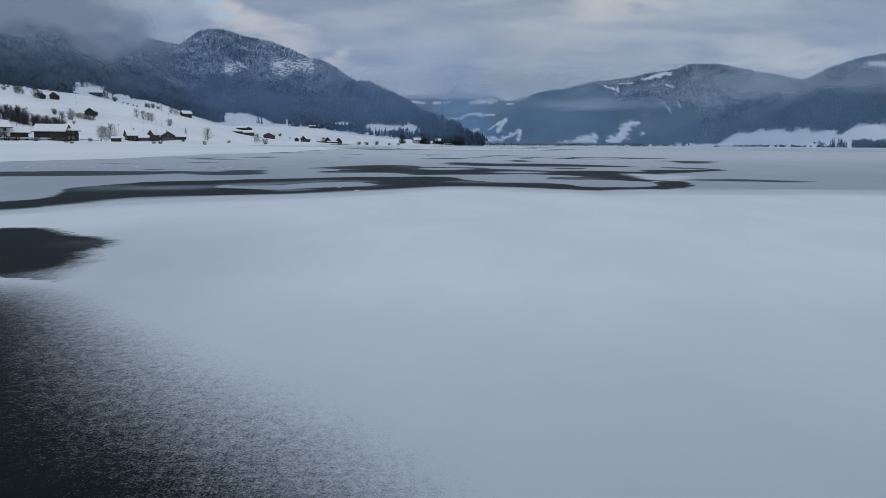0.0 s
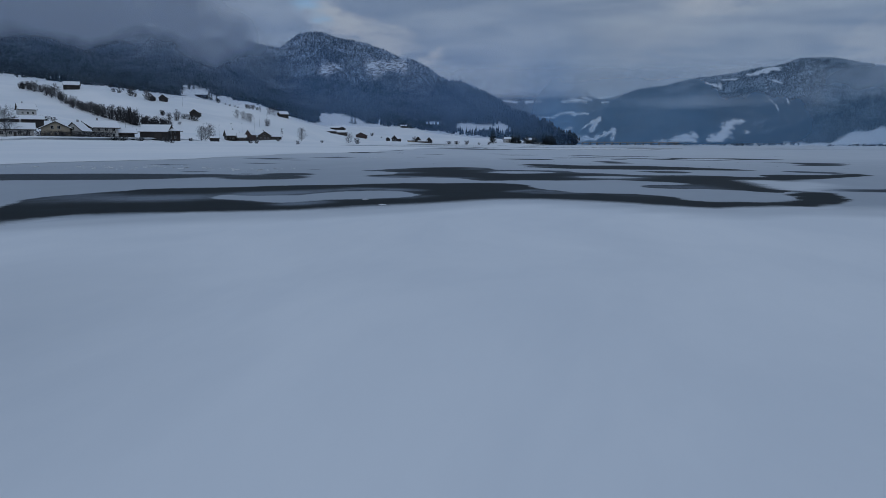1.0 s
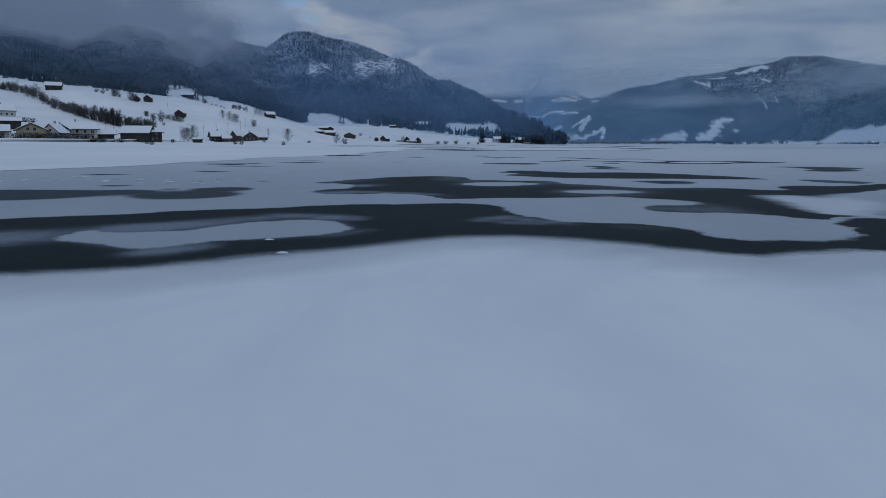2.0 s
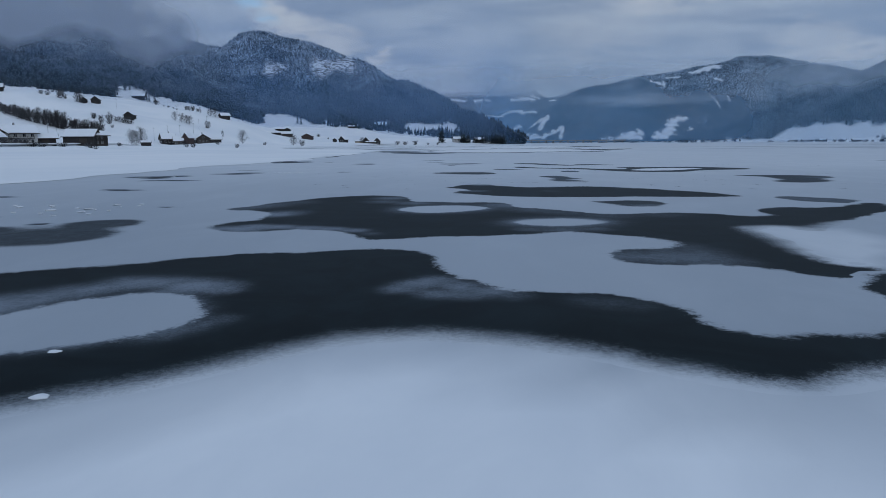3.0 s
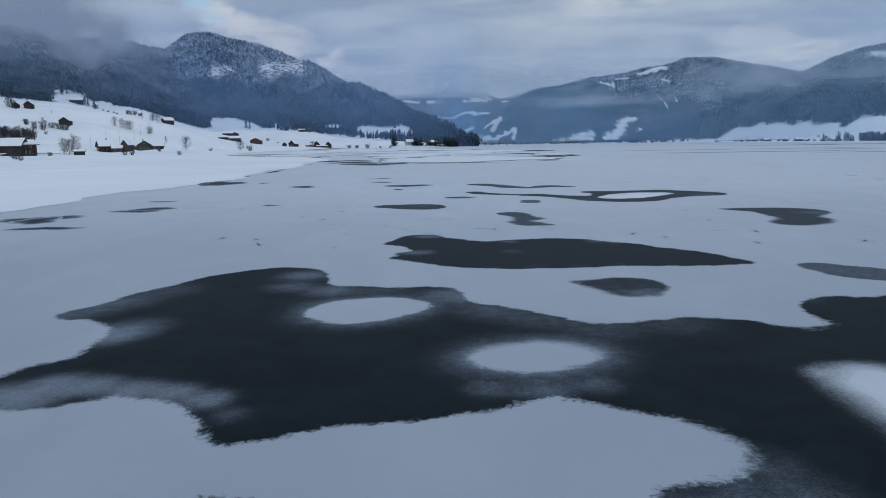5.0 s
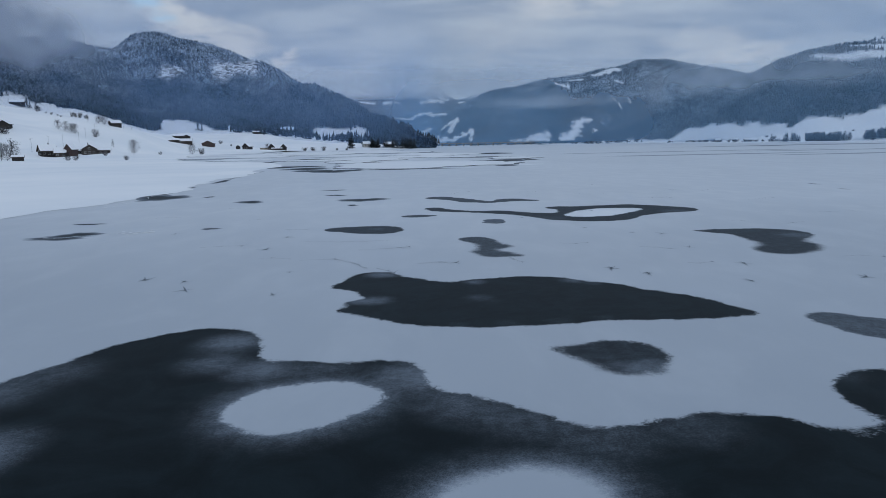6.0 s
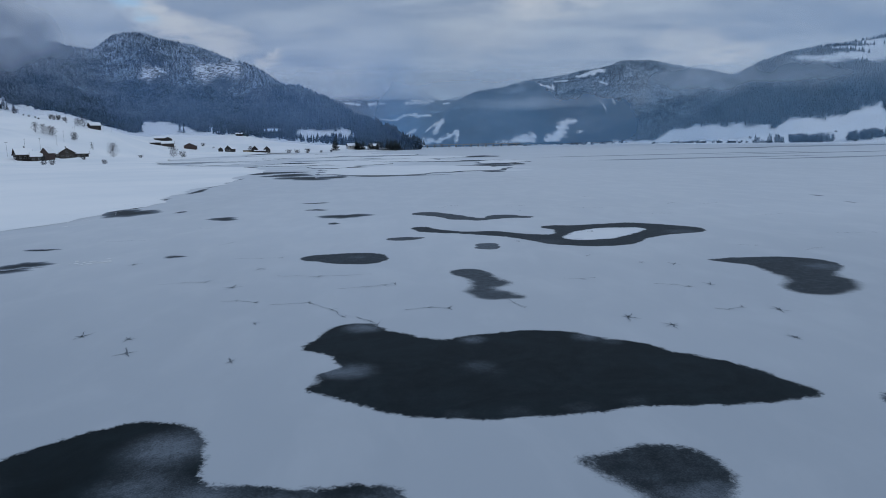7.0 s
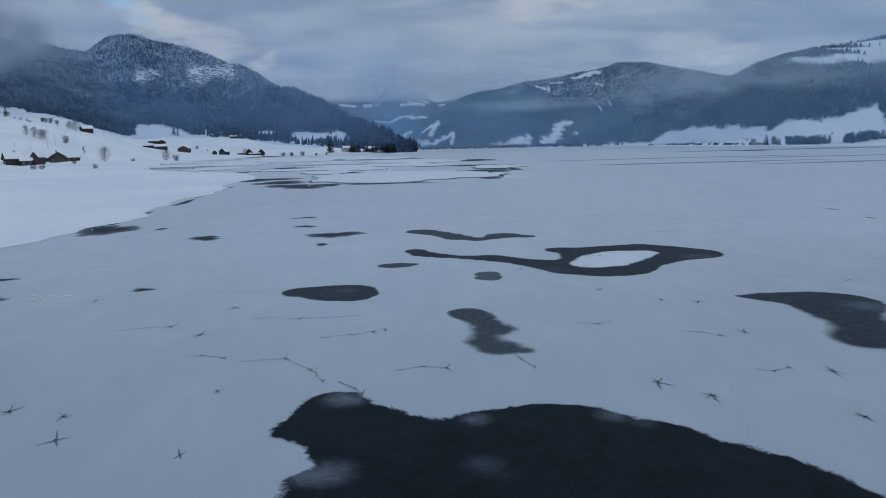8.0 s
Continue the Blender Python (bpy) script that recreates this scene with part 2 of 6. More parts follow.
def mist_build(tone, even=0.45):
    """Thin drifting cloud, or blue tint standing in for aerial haze: see-through, thickest in the middle of its bank.
    """
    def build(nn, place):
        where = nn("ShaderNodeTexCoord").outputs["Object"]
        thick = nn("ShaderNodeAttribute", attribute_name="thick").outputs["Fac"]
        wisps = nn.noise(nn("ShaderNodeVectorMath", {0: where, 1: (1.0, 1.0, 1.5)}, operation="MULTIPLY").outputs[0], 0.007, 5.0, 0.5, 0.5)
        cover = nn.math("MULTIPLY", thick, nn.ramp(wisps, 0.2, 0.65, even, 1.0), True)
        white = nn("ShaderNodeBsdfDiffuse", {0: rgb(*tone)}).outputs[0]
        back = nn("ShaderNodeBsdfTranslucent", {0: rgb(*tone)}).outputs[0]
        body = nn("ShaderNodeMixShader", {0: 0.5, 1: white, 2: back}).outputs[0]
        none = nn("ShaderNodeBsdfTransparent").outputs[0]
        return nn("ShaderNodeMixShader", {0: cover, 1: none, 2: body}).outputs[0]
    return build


LAKE_SNOW = material("packed_snow_on_ice", lake_snow_build)
DARK_ICE = material("dark_lake_ice", dark_ice_build)
CRACK_ICE = material("wet_crack_ice", lambda nn, place: principled(nn, nn.mix(nn.noise(place.outputs["Position"], 6.0, 4.0), rgb(0.09, 0.11, 0.13), rgb(0.24, 0.27, 0.31)), 0.6, None, gloss=0.1))
FLOE_SNOW = material("floe_snow", lambda nn, place: principled(nn, nn.mix(nn.noise(place.outputs["Position"], 0.12, 5.0, 0.6), rgb(0.66, 0.69, 0.73), rgb(0.82, 0.84, 0.86)), 0.8, nn.noise(place.outputs["Position"], 0.6, 5.0), 0.3, 0.1, 0.3))
LEAD_ICE = material("lead_ice", lambda nn, place: principled(nn, nn.mix(nn.ramp(nn.noise(place.outputs["Position"], 0.15, 5.0, 0.65), 0.4, 0.6), rgb(0.03, 0.04, 0.046), rgb(0.24, 0.27, 0.31)), 0.6, None, gloss=0.1))
SNOW = material("meadow_snow", snow_build)
SLOPE = material("mountain_slope", slope_build)
NEEDLES = material("snowy_hazy_needles", conifer_build)
TWIGS = material("rimed_bark", twig_build)
RIMED = material("hoar_frosted_twigs", lambda nn, place: twig_build(nn, place, 0.95))
BARN_WOOD = material("weathered_barn_boards", wood_build((0.020, 0.020, 0.021), (0.052, 0.050, 0.050)))
BROWN_WOOD = material("brown_boards", wood_build((0.032, 0.029, 0.028), (0.078, 0.068, 0.063)))
RED_WOOD = material("reddish_shingles", wood_build((0.045, 0.034, 0.034), (0.095, 0.068, 0.064)))
WHITE_WALL = material("white_render", paint_build((0.46, 0.46, 0.45), (0.32, 0.32, 0.31)))
YELLOW_WALL = material("cream_render", paint_build((0.36, 0.32, 0.25), (0.26, 0.23, 0.19)))
TILES = material("dark_roof_tiles", wood_build((0.04, 0.033, 0.03), (0.08, 0.062, 0.055)))
GLASS = material("window_glass", glass_build)
ROOF_SNOW = material("roof_snow", roof_snow_build)
CONCRETE = material("grey_concrete", paint_build((0.30, 0.30, 0.30), (0.18, 0.18, 0.18)))
MIST = material("mist", mist_build((0.95, 0.96, 0.98)))
CLOUD = material("grey_cloud", mist_build((0.58, 0.61, 0.67)))
# sheets tinted blue, in place of light scattered by distant air
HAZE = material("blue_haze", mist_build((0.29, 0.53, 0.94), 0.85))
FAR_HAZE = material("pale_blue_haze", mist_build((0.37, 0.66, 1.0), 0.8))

# ---------------------------------------------------------------- mesh helpers


def mesh_of(name, verts, faces, mat, smooth=False, attributes=None):
    me = bpy.data.meshes.new(name)
    me.from_pydata(verts if isinstance(verts, list) else verts.tolist(), [], faces if isinstance(faces, list) else faces.tolist())
    me.materials.append(mat)
    if smooth:
        me.shade_smooth()
    for key, values in (attributes or {}).items():
        me.attributes.new(key, "FLOAT", "POINT").data.foreach_set("value", np.asarray(values, dtype=np.float32))
    me.update()
    return me


def part(name, bm, mat, parent, label=""):
    me = bpy.data.meshes.new(name)
    bm.to_mesh(me)
    bm.free()
    me.materials.append(mat)
    ob = new(name, me)
    ob.parent = parent
    if label:
        ob["label"] = label
    return ob


def spline(rows, count):
    """Catmull-Rom along the first axis of rows, at count even steps."""
    rows = np.asarray(rows, float)
    u = np.linspace(0, len(rows) - 1, count)
    i = np.minimum(u.astype(int), len(rows) - 2)
    f = (u - i).reshape(-1, *([1] * (rows.ndim - 1)))
    a, b, c, d = rows[np.maximum(i - 1, 0)], rows[i], rows[i + 1], rows[np.minimum(i + 2, len(rows) - 1)]
    return 0.5 * (2 * b + (c - a) * f + (2 * a - 5 * b + 4 * c - d) * f * f + (3 * b - a - 3 * c + d) * f ** 3)


def grid_faces(rows, cols):
    k = (np.arange(rows - 1)[:, None] * cols + np.arange(cols - 1)[None, :]).ravel()
    return np.stack([k, k + 1, k + cols + 1, k + cols], 1)


def fbm(points, size, octaves=4, seed=0.0):
    return np.array([noise.fractal(Vector((x / size + seed, y / size - seed, seed)), 1.0, 2.0, octaves) for x, y in points])


SURFACES = {}


def shape_to(land, knolls):
    """Lifts or lowers the land softly so that it passes through the knolls (x, y, z)."""
    near = np.zeros(len(land))
    pull = np.zeros(len(land))
    for x, y, z in knolls:
        d2 = (land[:, 0] - x) ** 2 + (land[:, 1] - y) ** 2
        k = np.argsort(d2)[:4]
        w = np.exp(-d2 / (2 * 26.0 ** 2))
        near += w
        pull += w * (z - land[k, 2].mean())
    land[:, 2] += pull / np.maximum(near, 0.6)


def loft(name, lines, along, across, rough, size, mat, label, marks=None, hold=0, knolls=None, calm=None, dips=()):
    """A land surface through lines of points; rough: relief in metres, growing away from the first line."""
    ring = np.array([spline(line, along) for line in lines])
    land = spline(ring, across).reshape(-1, 3)
    v = np.repeat(np.linspace(0, 1, across), along)
    fade = np.clip((v - hold) / 0.25, 0, 1) * np.clip((1 - v) / 0.08 + 0.35, 0, 1)
    if calm is not None:
        fade *= 0.2 + 0.8 * np.clip(np.abs(v - calm) / 0.13, 0, 1)
    land[:, 2] += fbm(land[:, :2], size, 5, len(name)) * rough * fade
    if knolls:
        shape_to(land, knolls)
    for x, y, r, deep in dips:
        land[:, 2] -= deep * np.clip(2.6 * (1 - np.hypot(land[:, 0] - x, land[:, 1] - y) / r), 0, 1)
    me = mesh_of(name, land, grid_faces(across, along), mat, True, {k: f(land) for k, f in (marks or {}).items()})
    SURFACES[name] = land.reshape(across, along, 3)
    return tagged(new(name, me), label, "land", kind="structure")


# ---------------------------------------------------------------- the lake
# Dark windows in the ice are unions of round lobes (x, y, radius); K is how tightly the lobes blend.
ISLANDS = {
    "near_round": ([(-0.16, 46.05, 1.51), (1.23, 46.54, 0.79), (1.12, 45.96, 0.63), (0.57, 46.67, 1.05)], 7.00),
    "round": ([(5.04, 41.47, 1.01), (3.78, 41.23, 0.77), (4.48, 41.26, 1.09), (5.57, 41.52, 0.60)], 7.00),
    "tongue": ([(12.07, 37.66, 1.86), (11.41, 35.87, 1.35), (10.91, 34.48, 1.01), (11.59, 39.77, 0.66), (10.59, 33.22, 0.63), (12.60, 39.50, 0.28), (11.25, 39.03, 0.91), (10.51, 39.85, 0.13)], 3.30),
    "left": ([(-3.78, 27.54, 1.03), (-6.06, 24.83, 0.49), (-5.52, 26.51, 0.97), (-7.53, 25.68, 0.58), (-4.75, 27.20, 1.44), (-8.52, 26.55, 0.24), (-7.01, 25.72, 0.85), (-4.27, 28.79, 0.76), (-6.29, 25.68, 1.16), (-4.09, 28.11, 1.09), (-4.58, 27.79, 1.33), (-8.01, 25.83, 0.66)], 7.00),
    "bright": ([(19.83, 87.76, 2.27), (21.52, 89.15, 2.06), (18.04, 86.12, 1.56), (23.41, 89.88, 0.97), (19.68, 85.55, 0.54)], 2.67),
}
PATCHES = {
    "boat": ([(6.74, 56.83, 3.73), (10.44, 55.42, 2.64), (4.22, 57.99, 1.85), (2.40, 55.99, 1.87), (4.15, 55.69, 2.81), (2.47, 59.87, 1.52), (10.47, 57.26, 2.02), (13.88, 53.68, 1.06), (12.65, 54.52, 1.99), (5.76, 55.62, 3.19), (1.38, 61.95, 1.15), (7.95, 55.86, 3.34), (2.90, 58.77, 2.12), (9.30, 59.31, 1.24), (11.44, 55.22, 2.44), (1.54, 60.40, 1.73), (8.13, 59.59, 0.80), (4.29, 57.01, 1.96), (8.13, 59.59, 1.19), (0.52, 55.44, 0.29), (0.64, 56.72, 0.27), (14.88, 53.15, 0.26), (-0.04, 59.92, 0.42), (7.55, 57.26, 3.51)],
        4.79, "long dark window of bare ice, boat-shaped"),
    "drop": ([(8.99, 49.16, 1.27), (9.32, 47.49, 0.03), (7.82, 49.52, 0.52), (8.87, 48.20, 0.86), (9.73, 48.23, 0.03), (7.15, 49.79, 0.16)],
        5.82, "small drop-shaped dark window in the ice"),
    "lens": ([(0.60, 79.93, 2.23), (-1.83, 80.42, 1.10), (1.46, 78.47, 0.89), (2.53, 78.95, 0.18), (-1.19, 80.98, 0.81)],
        3.39, "narrow lens-shaped dark window in the ice"),
    "ring": ([(21.49, 89.32, 4.49), (18.47, 84.82, 3.48), (26.68, 88.76, 2.25), (14.61, 86.63, 0.85), (25.09, 91.12, 1.80), (17.41, 92.88, 1.02), (24.23, 93.35, 0.62), (11.37, 90.26, 1.06), (13.65, 87.80, 0.59), (12.53, 89.04, 0.48), (6.55, 92.95, 0.76), (7.97, 91.82, 0.50), (9.46, 90.82, 0.21), (15.37, 85.38, 0.57), (5.93, 94.99, 0.80), (15.21, 83.65, 0.03)],
        1.23, "dark ring of bare ice round a white snow island"),
    "arc": ([(14.70, 102.47, 1.68), (7.26, 107.49, 1.61), (8.60, 105.71, 1.36), (10.33, 102.00, 1.37), (9.66, 103.89, 1.27), (13.23, 100.94, 0.69), (16.72, 101.33, 0.78), (11.88, 100.39, 0.88)],
        2.36, "thin dark bow of bare ice"),
    "slit": ([(4.44, 88.50, 0.99), (5.58, 88.61, 0.36), (3.73, 88.42, 0.88)],
        7.10, "short dark slit of bare ice"),
    "dot": ([(10.14, 83.75, 0.89), (10.03, 82.53, 0.91)],
        7.02, "small grey spot of bare ice"),
    "zed": ([(7.43, 73.50, 1.04), (8.27, 70.24, 0.93), (7.97, 67.36, 0.91), (7.81, 72.43, 0.83), (8.09, 71.42, 0.66), (7.50, 68.32, 0.67), (7.61, 69.28, 0.44), (9.01, 66.78, 0.29)],
        4.05, "zigzag grey-dark window in the ice"),
    "fish": ([(26.50, 72.38, 2.47), (25.48, 70.11, 1.57), (24.69, 66.58, 1.14), (25.16, 67.91, 1.37), (24.03, 73.97, 0.93), (23.35, 65.52, 0.76), (22.69, 74.53, 0.27), (23.58, 66.23, 1.07), (25.15, 74.48, 0.38)],
        2.36, "fish-shaped dark window in the ice"),
    "edge": ([(18.03, 50.69, 1.36), (17.30, 51.91, 0.90), (18.36, 49.15, 0.24), (19.43, 50.49, 0.28), (18.35, 50.13, 0.81)],
        5.28, "grey-dark tongue of bare ice"),
    "leftq": ([(-20.07, 35.98, 3.03), (-23.38, 34.60, 3.07), (-17.46, 36.54, 2.45), (-11.66, 37.20, 1.93), (-15.10, 38.42, 1.18), (-11.77, 40.65, 1.25), (-26.80, 34.66, 0.54), (-22.82, 30.85, 0.84)],
        1.58, "long grey-dark window near broken ice"),
    "main": ([(-1.69, 43.70, 4.90), (9.50, 42.17, 2.43), (-5.22, 47.50, 3.26), (3.57, 42.55, 2.79), (2.18, 42.83, 3.89), (-3.87, 51.87, 1.67), (-3.03, 46.65, 3.31), (8.70, 34.44, 1.89), (14.95, 44.89, 1.97), (6.71, 41.18, 2.79), (1.23, 42.24, 4.59), (9.09, 36.61, 1.39), (-5.88, 40.09, 1.57), (12.24, 41.70, 1.27), (-4.44, 50.22, 2.69), (-1.21, 37.32, 0.39), (17.10, 45.87, 1.16), (9.12, 38.82, 2.48), (14.44, 43.12, 0.90), (-3.94, 41.69, 1.24), (6.26, 34.02, 1.17), (9.64, 32.28, 0.94), (2.09, 48.34, 0.95), (-0.42, 45.65, 3.77), (7.38, 40.41, 2.67), (13.40, 42.42, 1.05), (18.53, 47.15, 1.01), (-0.79, 38.79, 1.57), (19.33, 48.57, 0.47), (-3.47, 41.48, 1.83), (10.69, 40.31, 1.77), (-8.53, 46.17, 0.65)],
        2.79, "broad black window of bare ice with round snow islands"),
    "channel": ([(-7.32, 25.77, 4.04), (-3.64, 28.76, 3.49), (0.19, 29.22, 2.17), (-10.35, 22.83, 1.91), (-1.01, 33.24, 1.81), (-6.47, 28.44, 3.70), (-9.10, 23.76, 2.77), (3.72, 28.14, 1.64), (-1.19, 31.00, 2.43), (-2.55, 30.40, 2.31), (2.16, 28.43, 1.36), (-10.43, 24.71, 2.98), (-11.59, 17.47, 1.27), (-2.55, 29.46, 3.22), (-10.65, 20.08, 1.01), (-13.22, 16.54, 1.01), (5.63, 26.05, 0.91), (6.91, 26.38, 0.63), (-10.92, 18.74, 1.00), (-9.07, 26.36, 3.80), (-3.66, 33.20, 0.98), (-10.58, 21.81, 1.59), (-3.56, 30.39, 3.54), (-4.72, 27.66, 3.73), (9.79, 28.71, 0.78), (8.19, 26.58, 0.69), (-14.56, 16.21, 0.35), (10.62, 31.40, 0.59), (9.13, 27.56, 0.63), (4.73, 26.76, 0.96), (-11.68, 28.15, 0.71), (10.13, 30.19, 0.85)],
        3.27, "winding black channel of bare ice with ragged frosty edges"),
    "pond": ([(-6.75, 10.60, 1.33), (-7.99, 11.84, 1.13), (-6.02, 9.05, 0.96), (-9.50, 12.80, 0.58), (-5.48, 7.65, 0.58)],
        4.04, "dark round window of bare ice"),
    "fore": ([(-5.90, 5.47, 2.00), (-4.70, 4.25, 1.82), (-3.60, 3.07, 1.66), (-2.60, 2.07, 1.66), (-1.70, 1.27, 1.66)],
        2.50, "dark bare ice speckled with frost"),
}
# thin even frost over whole windows
VEILS = {"zed": 0.40, "drop": 0.28, "lens": 0.32, "dot": 0.50, "slit": 0.40, "ring": 0.28, "arc": 0.40, "fish": 0.32, "edge": 0.46, "leftq": 0.34, "boat": 0.16, "main": 0.12}
# grey frost on the bare ice (x, y, radius, amount)
NEAR_FROST = [(5.3, 34.2, 0.90, 0.38), (5.6, 33.8, 1.00, 0.38), (6.3, 34.2, 1.20, 0.37), (6.5, 33.7, 1.20, 0.37), (7.2, 34.9, 1.20, 0.33), (7.0, 33.7, 1.20, 0.37), (7.5, 33.7, 1.10, 0.33), (7.7, 33.1, 1.00, 0.30), (7.4, 35.9, 0.80, 0.30), (7.6, 34.8, 0.90, 0.28), (-6.8, 39.3, 0.80, 0.64), (-6.0, 39.0, 0.80, 0.69), (-5.9, 39.9, 0.80, 0.67), (-5.0, 39.8, 0.70, 0.69), (-4.0, 39.5, 0.70, 0.69), (-3.1, 39.3, 0.60, 0.69), (-2.3, 38.9, 0.60, 0.64), (-1.6, 38.1, 0.50, 0.37)]
EDGE_FROST = [(-8.9, 46.1, 1.32, 0.45), (-8.2, 47.6, 1.54, 0.45), (-7.2, 49.4, 1.54, 0.36), (-6.5, 43.7, 1.10, 0.68), (-6.2, 44.5, 1.21, 0.45), (-2.8, 51.8, 1.22, 0.54), (-2.9, 49.7, 1.12, 0.44), (-1.4, 48.9, 1.10, 0.54), (0.3, 48.7, 1.32, 0.36), (2.8, 47.8, 1.43, 0.54), (3.9, 45.9, 1.43, 0.41), (5.2, 44.7, 1.43, 0.36), (6.7, 43.6, 1.43, 0.36), (8.8, 44.0, 1.43, 0.32), (4.5, 39.2, 0.77, 0.50), (3.4, 39.3, 0.66, 0.45), (5.6, 39.4, 0.66, 0.45), (13.9, 46.7, 0.88, 0.27)]
CHANNEL_FROST = [(0.3, 30.0, 0.47, 0.55), (0.6, 30.5, 0.54, 0.60), (1.0, 30.9, 0.54, 0.60), (1.1, 29.6, 0.47, 0.60), (1.5, 30.3, 0.54, 0.63), (1.7, 29.5, 0.47, 0.48), (2.1, 29.9, 0.47, 0.60), (2.5, 29.5, 0.47, 0.40), (3.9, 29.1, 0.68, 0.28), (4.5, 28.9, 0.68, 0.28), (-5.5, 30.6, 0.68, 0.48), (-4.7, 30.6, 0.68, 0.52), (-3.9, 30.4, 0.68, 0.60), (-3.2, 29.8, 0.54, 0.55), (-3.2, 30.3, 0.47, 0.48), (-3.0, 26.7, 0.54, 0.44), (-2.7, 27.1, 0.54, 0.44), (-2.4, 27.6, 0.47, 0.40), (-5.6, 29.9, 0.68, 0.48)]
ISLE_FROST = [(-8.0, 27.1, 1.12, 0.71), (-7.5, 27.5, 1.12, 0.71), (-7.0, 27.9, 1.00, 0.66), (-6.6, 28.6, 1.00, 0.61), (-6.0, 29.5, 0.88, 0.56), (-5.0, 30.3, 0.75, 0.56), (-3.9, 30.0, 0.62, 0.66), (-5.6, 23.9, 0.62, 0.61), (-5.3, 24.2, 0.62, 0.61), (-5.1, 24.7, 0.62, 0.61)]
WEST_FROST = [(-9.4, 25.6, 1.44, 0.60), (-10.0, 25.0, 1.44, 0.60), (-10.9, 24.8, 1.44, 0.55), (-12.6, 25.4, 1.56, 0.50), (-12.4, 23.9, 1.56, 0.40)]
BOAT_FROST = [(1.6, 62.4, 0.80, 0.53), (2.1, 62.1, 0.60, 0.39), (1.5, 57.0, 0.90, 0.49), (0.9, 56.9, 0.60, 0.46), (5.7, 56.9, 0.80, 0.33), (6.2, 56.2, 0.70, 0.20), (10.3, 59.7, 0.70, 0.46), (11.0, 58.9, 0.50, 0.33), (5.9, 60.0, 0.60, 0.49), (13.6, 55.1, 0.90, 0.16), (4.5, 52.9, 0.60, 0.26), (6.2, 52.9, 0.70, 0.26), (8.0, 52.9, 0.70, 0.26), (9.7, 53.1, 0.70, 0.24), (9.1, 47.7, 0.90, 0.49), (8.5, 48.1, 0.80, 0.33), (9.7, 48.1, 0.80, 0.39)]
FAR_FROST = [(0.9, 80.3, 1.2, 0.42), (8.0, 73.2, 1.0, 0.42), (8.0, 68.2, 1.0, 0.45), (7.3, 70.2, 0.8, 0.30), (27.6, 71.3, 1.8, 0.48), (24.8, 75.2, 2.0, 0.36), (26.5, 87.3, 2.2, 0.42), (14.7, 84.3, 2.5, 0.36), (18.2, 82.0, 1.5, 0.30), (10.3, 83.3, 1.5, 0.48), (-11.8, 40.8, 1.2, 0.36), (-5.9, 11.1, 0.7, 0.30), (17.6, 51.4, 1.5, 0.36)]
FROST = NEAR_FROST + EDGE_FROST + CHANNEL_FROST + ISLE_FROST + WEST_FROST + BOAT_FROST + FAR_FROST

# soft, speckled margins (x, y, radius, width)
SOFT = [(-2.5, 3.2, 3.6, 0.72), (-5.2, 6.0, 2.6, 0.6), (-7.0, 9.5, 2.5, 0.18), (12.5, 37.5, 3.5, 0.65), (3.4, 42.6, 1.2, 0.2), (6.0, 42.4, 1.2, 0.2), (8.5, 48.4, 1.5, 0.20), (25.0, 67.0, 4.0, 0.25), (8.0, 69.0, 3.0, 0.2), (-13.0, 37.0, 5.0, 0.25),
        (-11.5, 16.5, 1.4, 0.3), (-9.8, 18.5, 1.4, 0.3), (-8.2, 20.8, 1.4, 0.32), (-6.0, 22.0, 1.3, 0.34), (-4.2, 23.2, 1.3, 0.36), (-2.6, 24.6, 1.2, 0.38), (-1.2, 25.8, 1.2, 0.40), (0.2, 26.9, 1.1, 0.42), (1.6, 27.0, 1.1, 0.42), (3.0, 26.6, 1.1, 0.40), (4.4, 25.8, 1.1, 0.28), (5.7, 25.0, 1.2, 0.20), (7.2, 25.6, 1.2, 0.18), (9.0, 26.2, 1.2, 0.18)]


def lobes_field(lobes, k, x, y):
    a = np.stack([k * (r - np.hypot(x - cx, y - cy)) for cx, cy, r in lobes])
    top = a.max(0)
    return (top + np.log(np.exp(a - top).sum(0))) / k


def halo(spots, x, y):
    """Soft round marks (x, y, radius, amount), the strongest outweighs the rest."""
    out = np.zeros_like(x)
    for cx, cy, r, amount in spots:
        out += (amount * np.exp(-0.8 * (np.hypot(x - cx, y - cy) / r) ** 2.4)) ** 3
    return out ** (1 / 3)


def bank_line(x):
    """The edge of the deep snow before the channel."""
    return np.interp(x, [-15.0, -10.5, -9.7, -7.0, -4.7, -3.2, -1.4, -0.1, 1.2, 2.7, 4.1, 5.7, 7.7, 12.0], [15.4, 16.6, 19.6, 21.5, 22.5, 24.0, 25.5, 26.8, 27.1, 26.7, 26.0, 25.0, 25.9, 26.5])


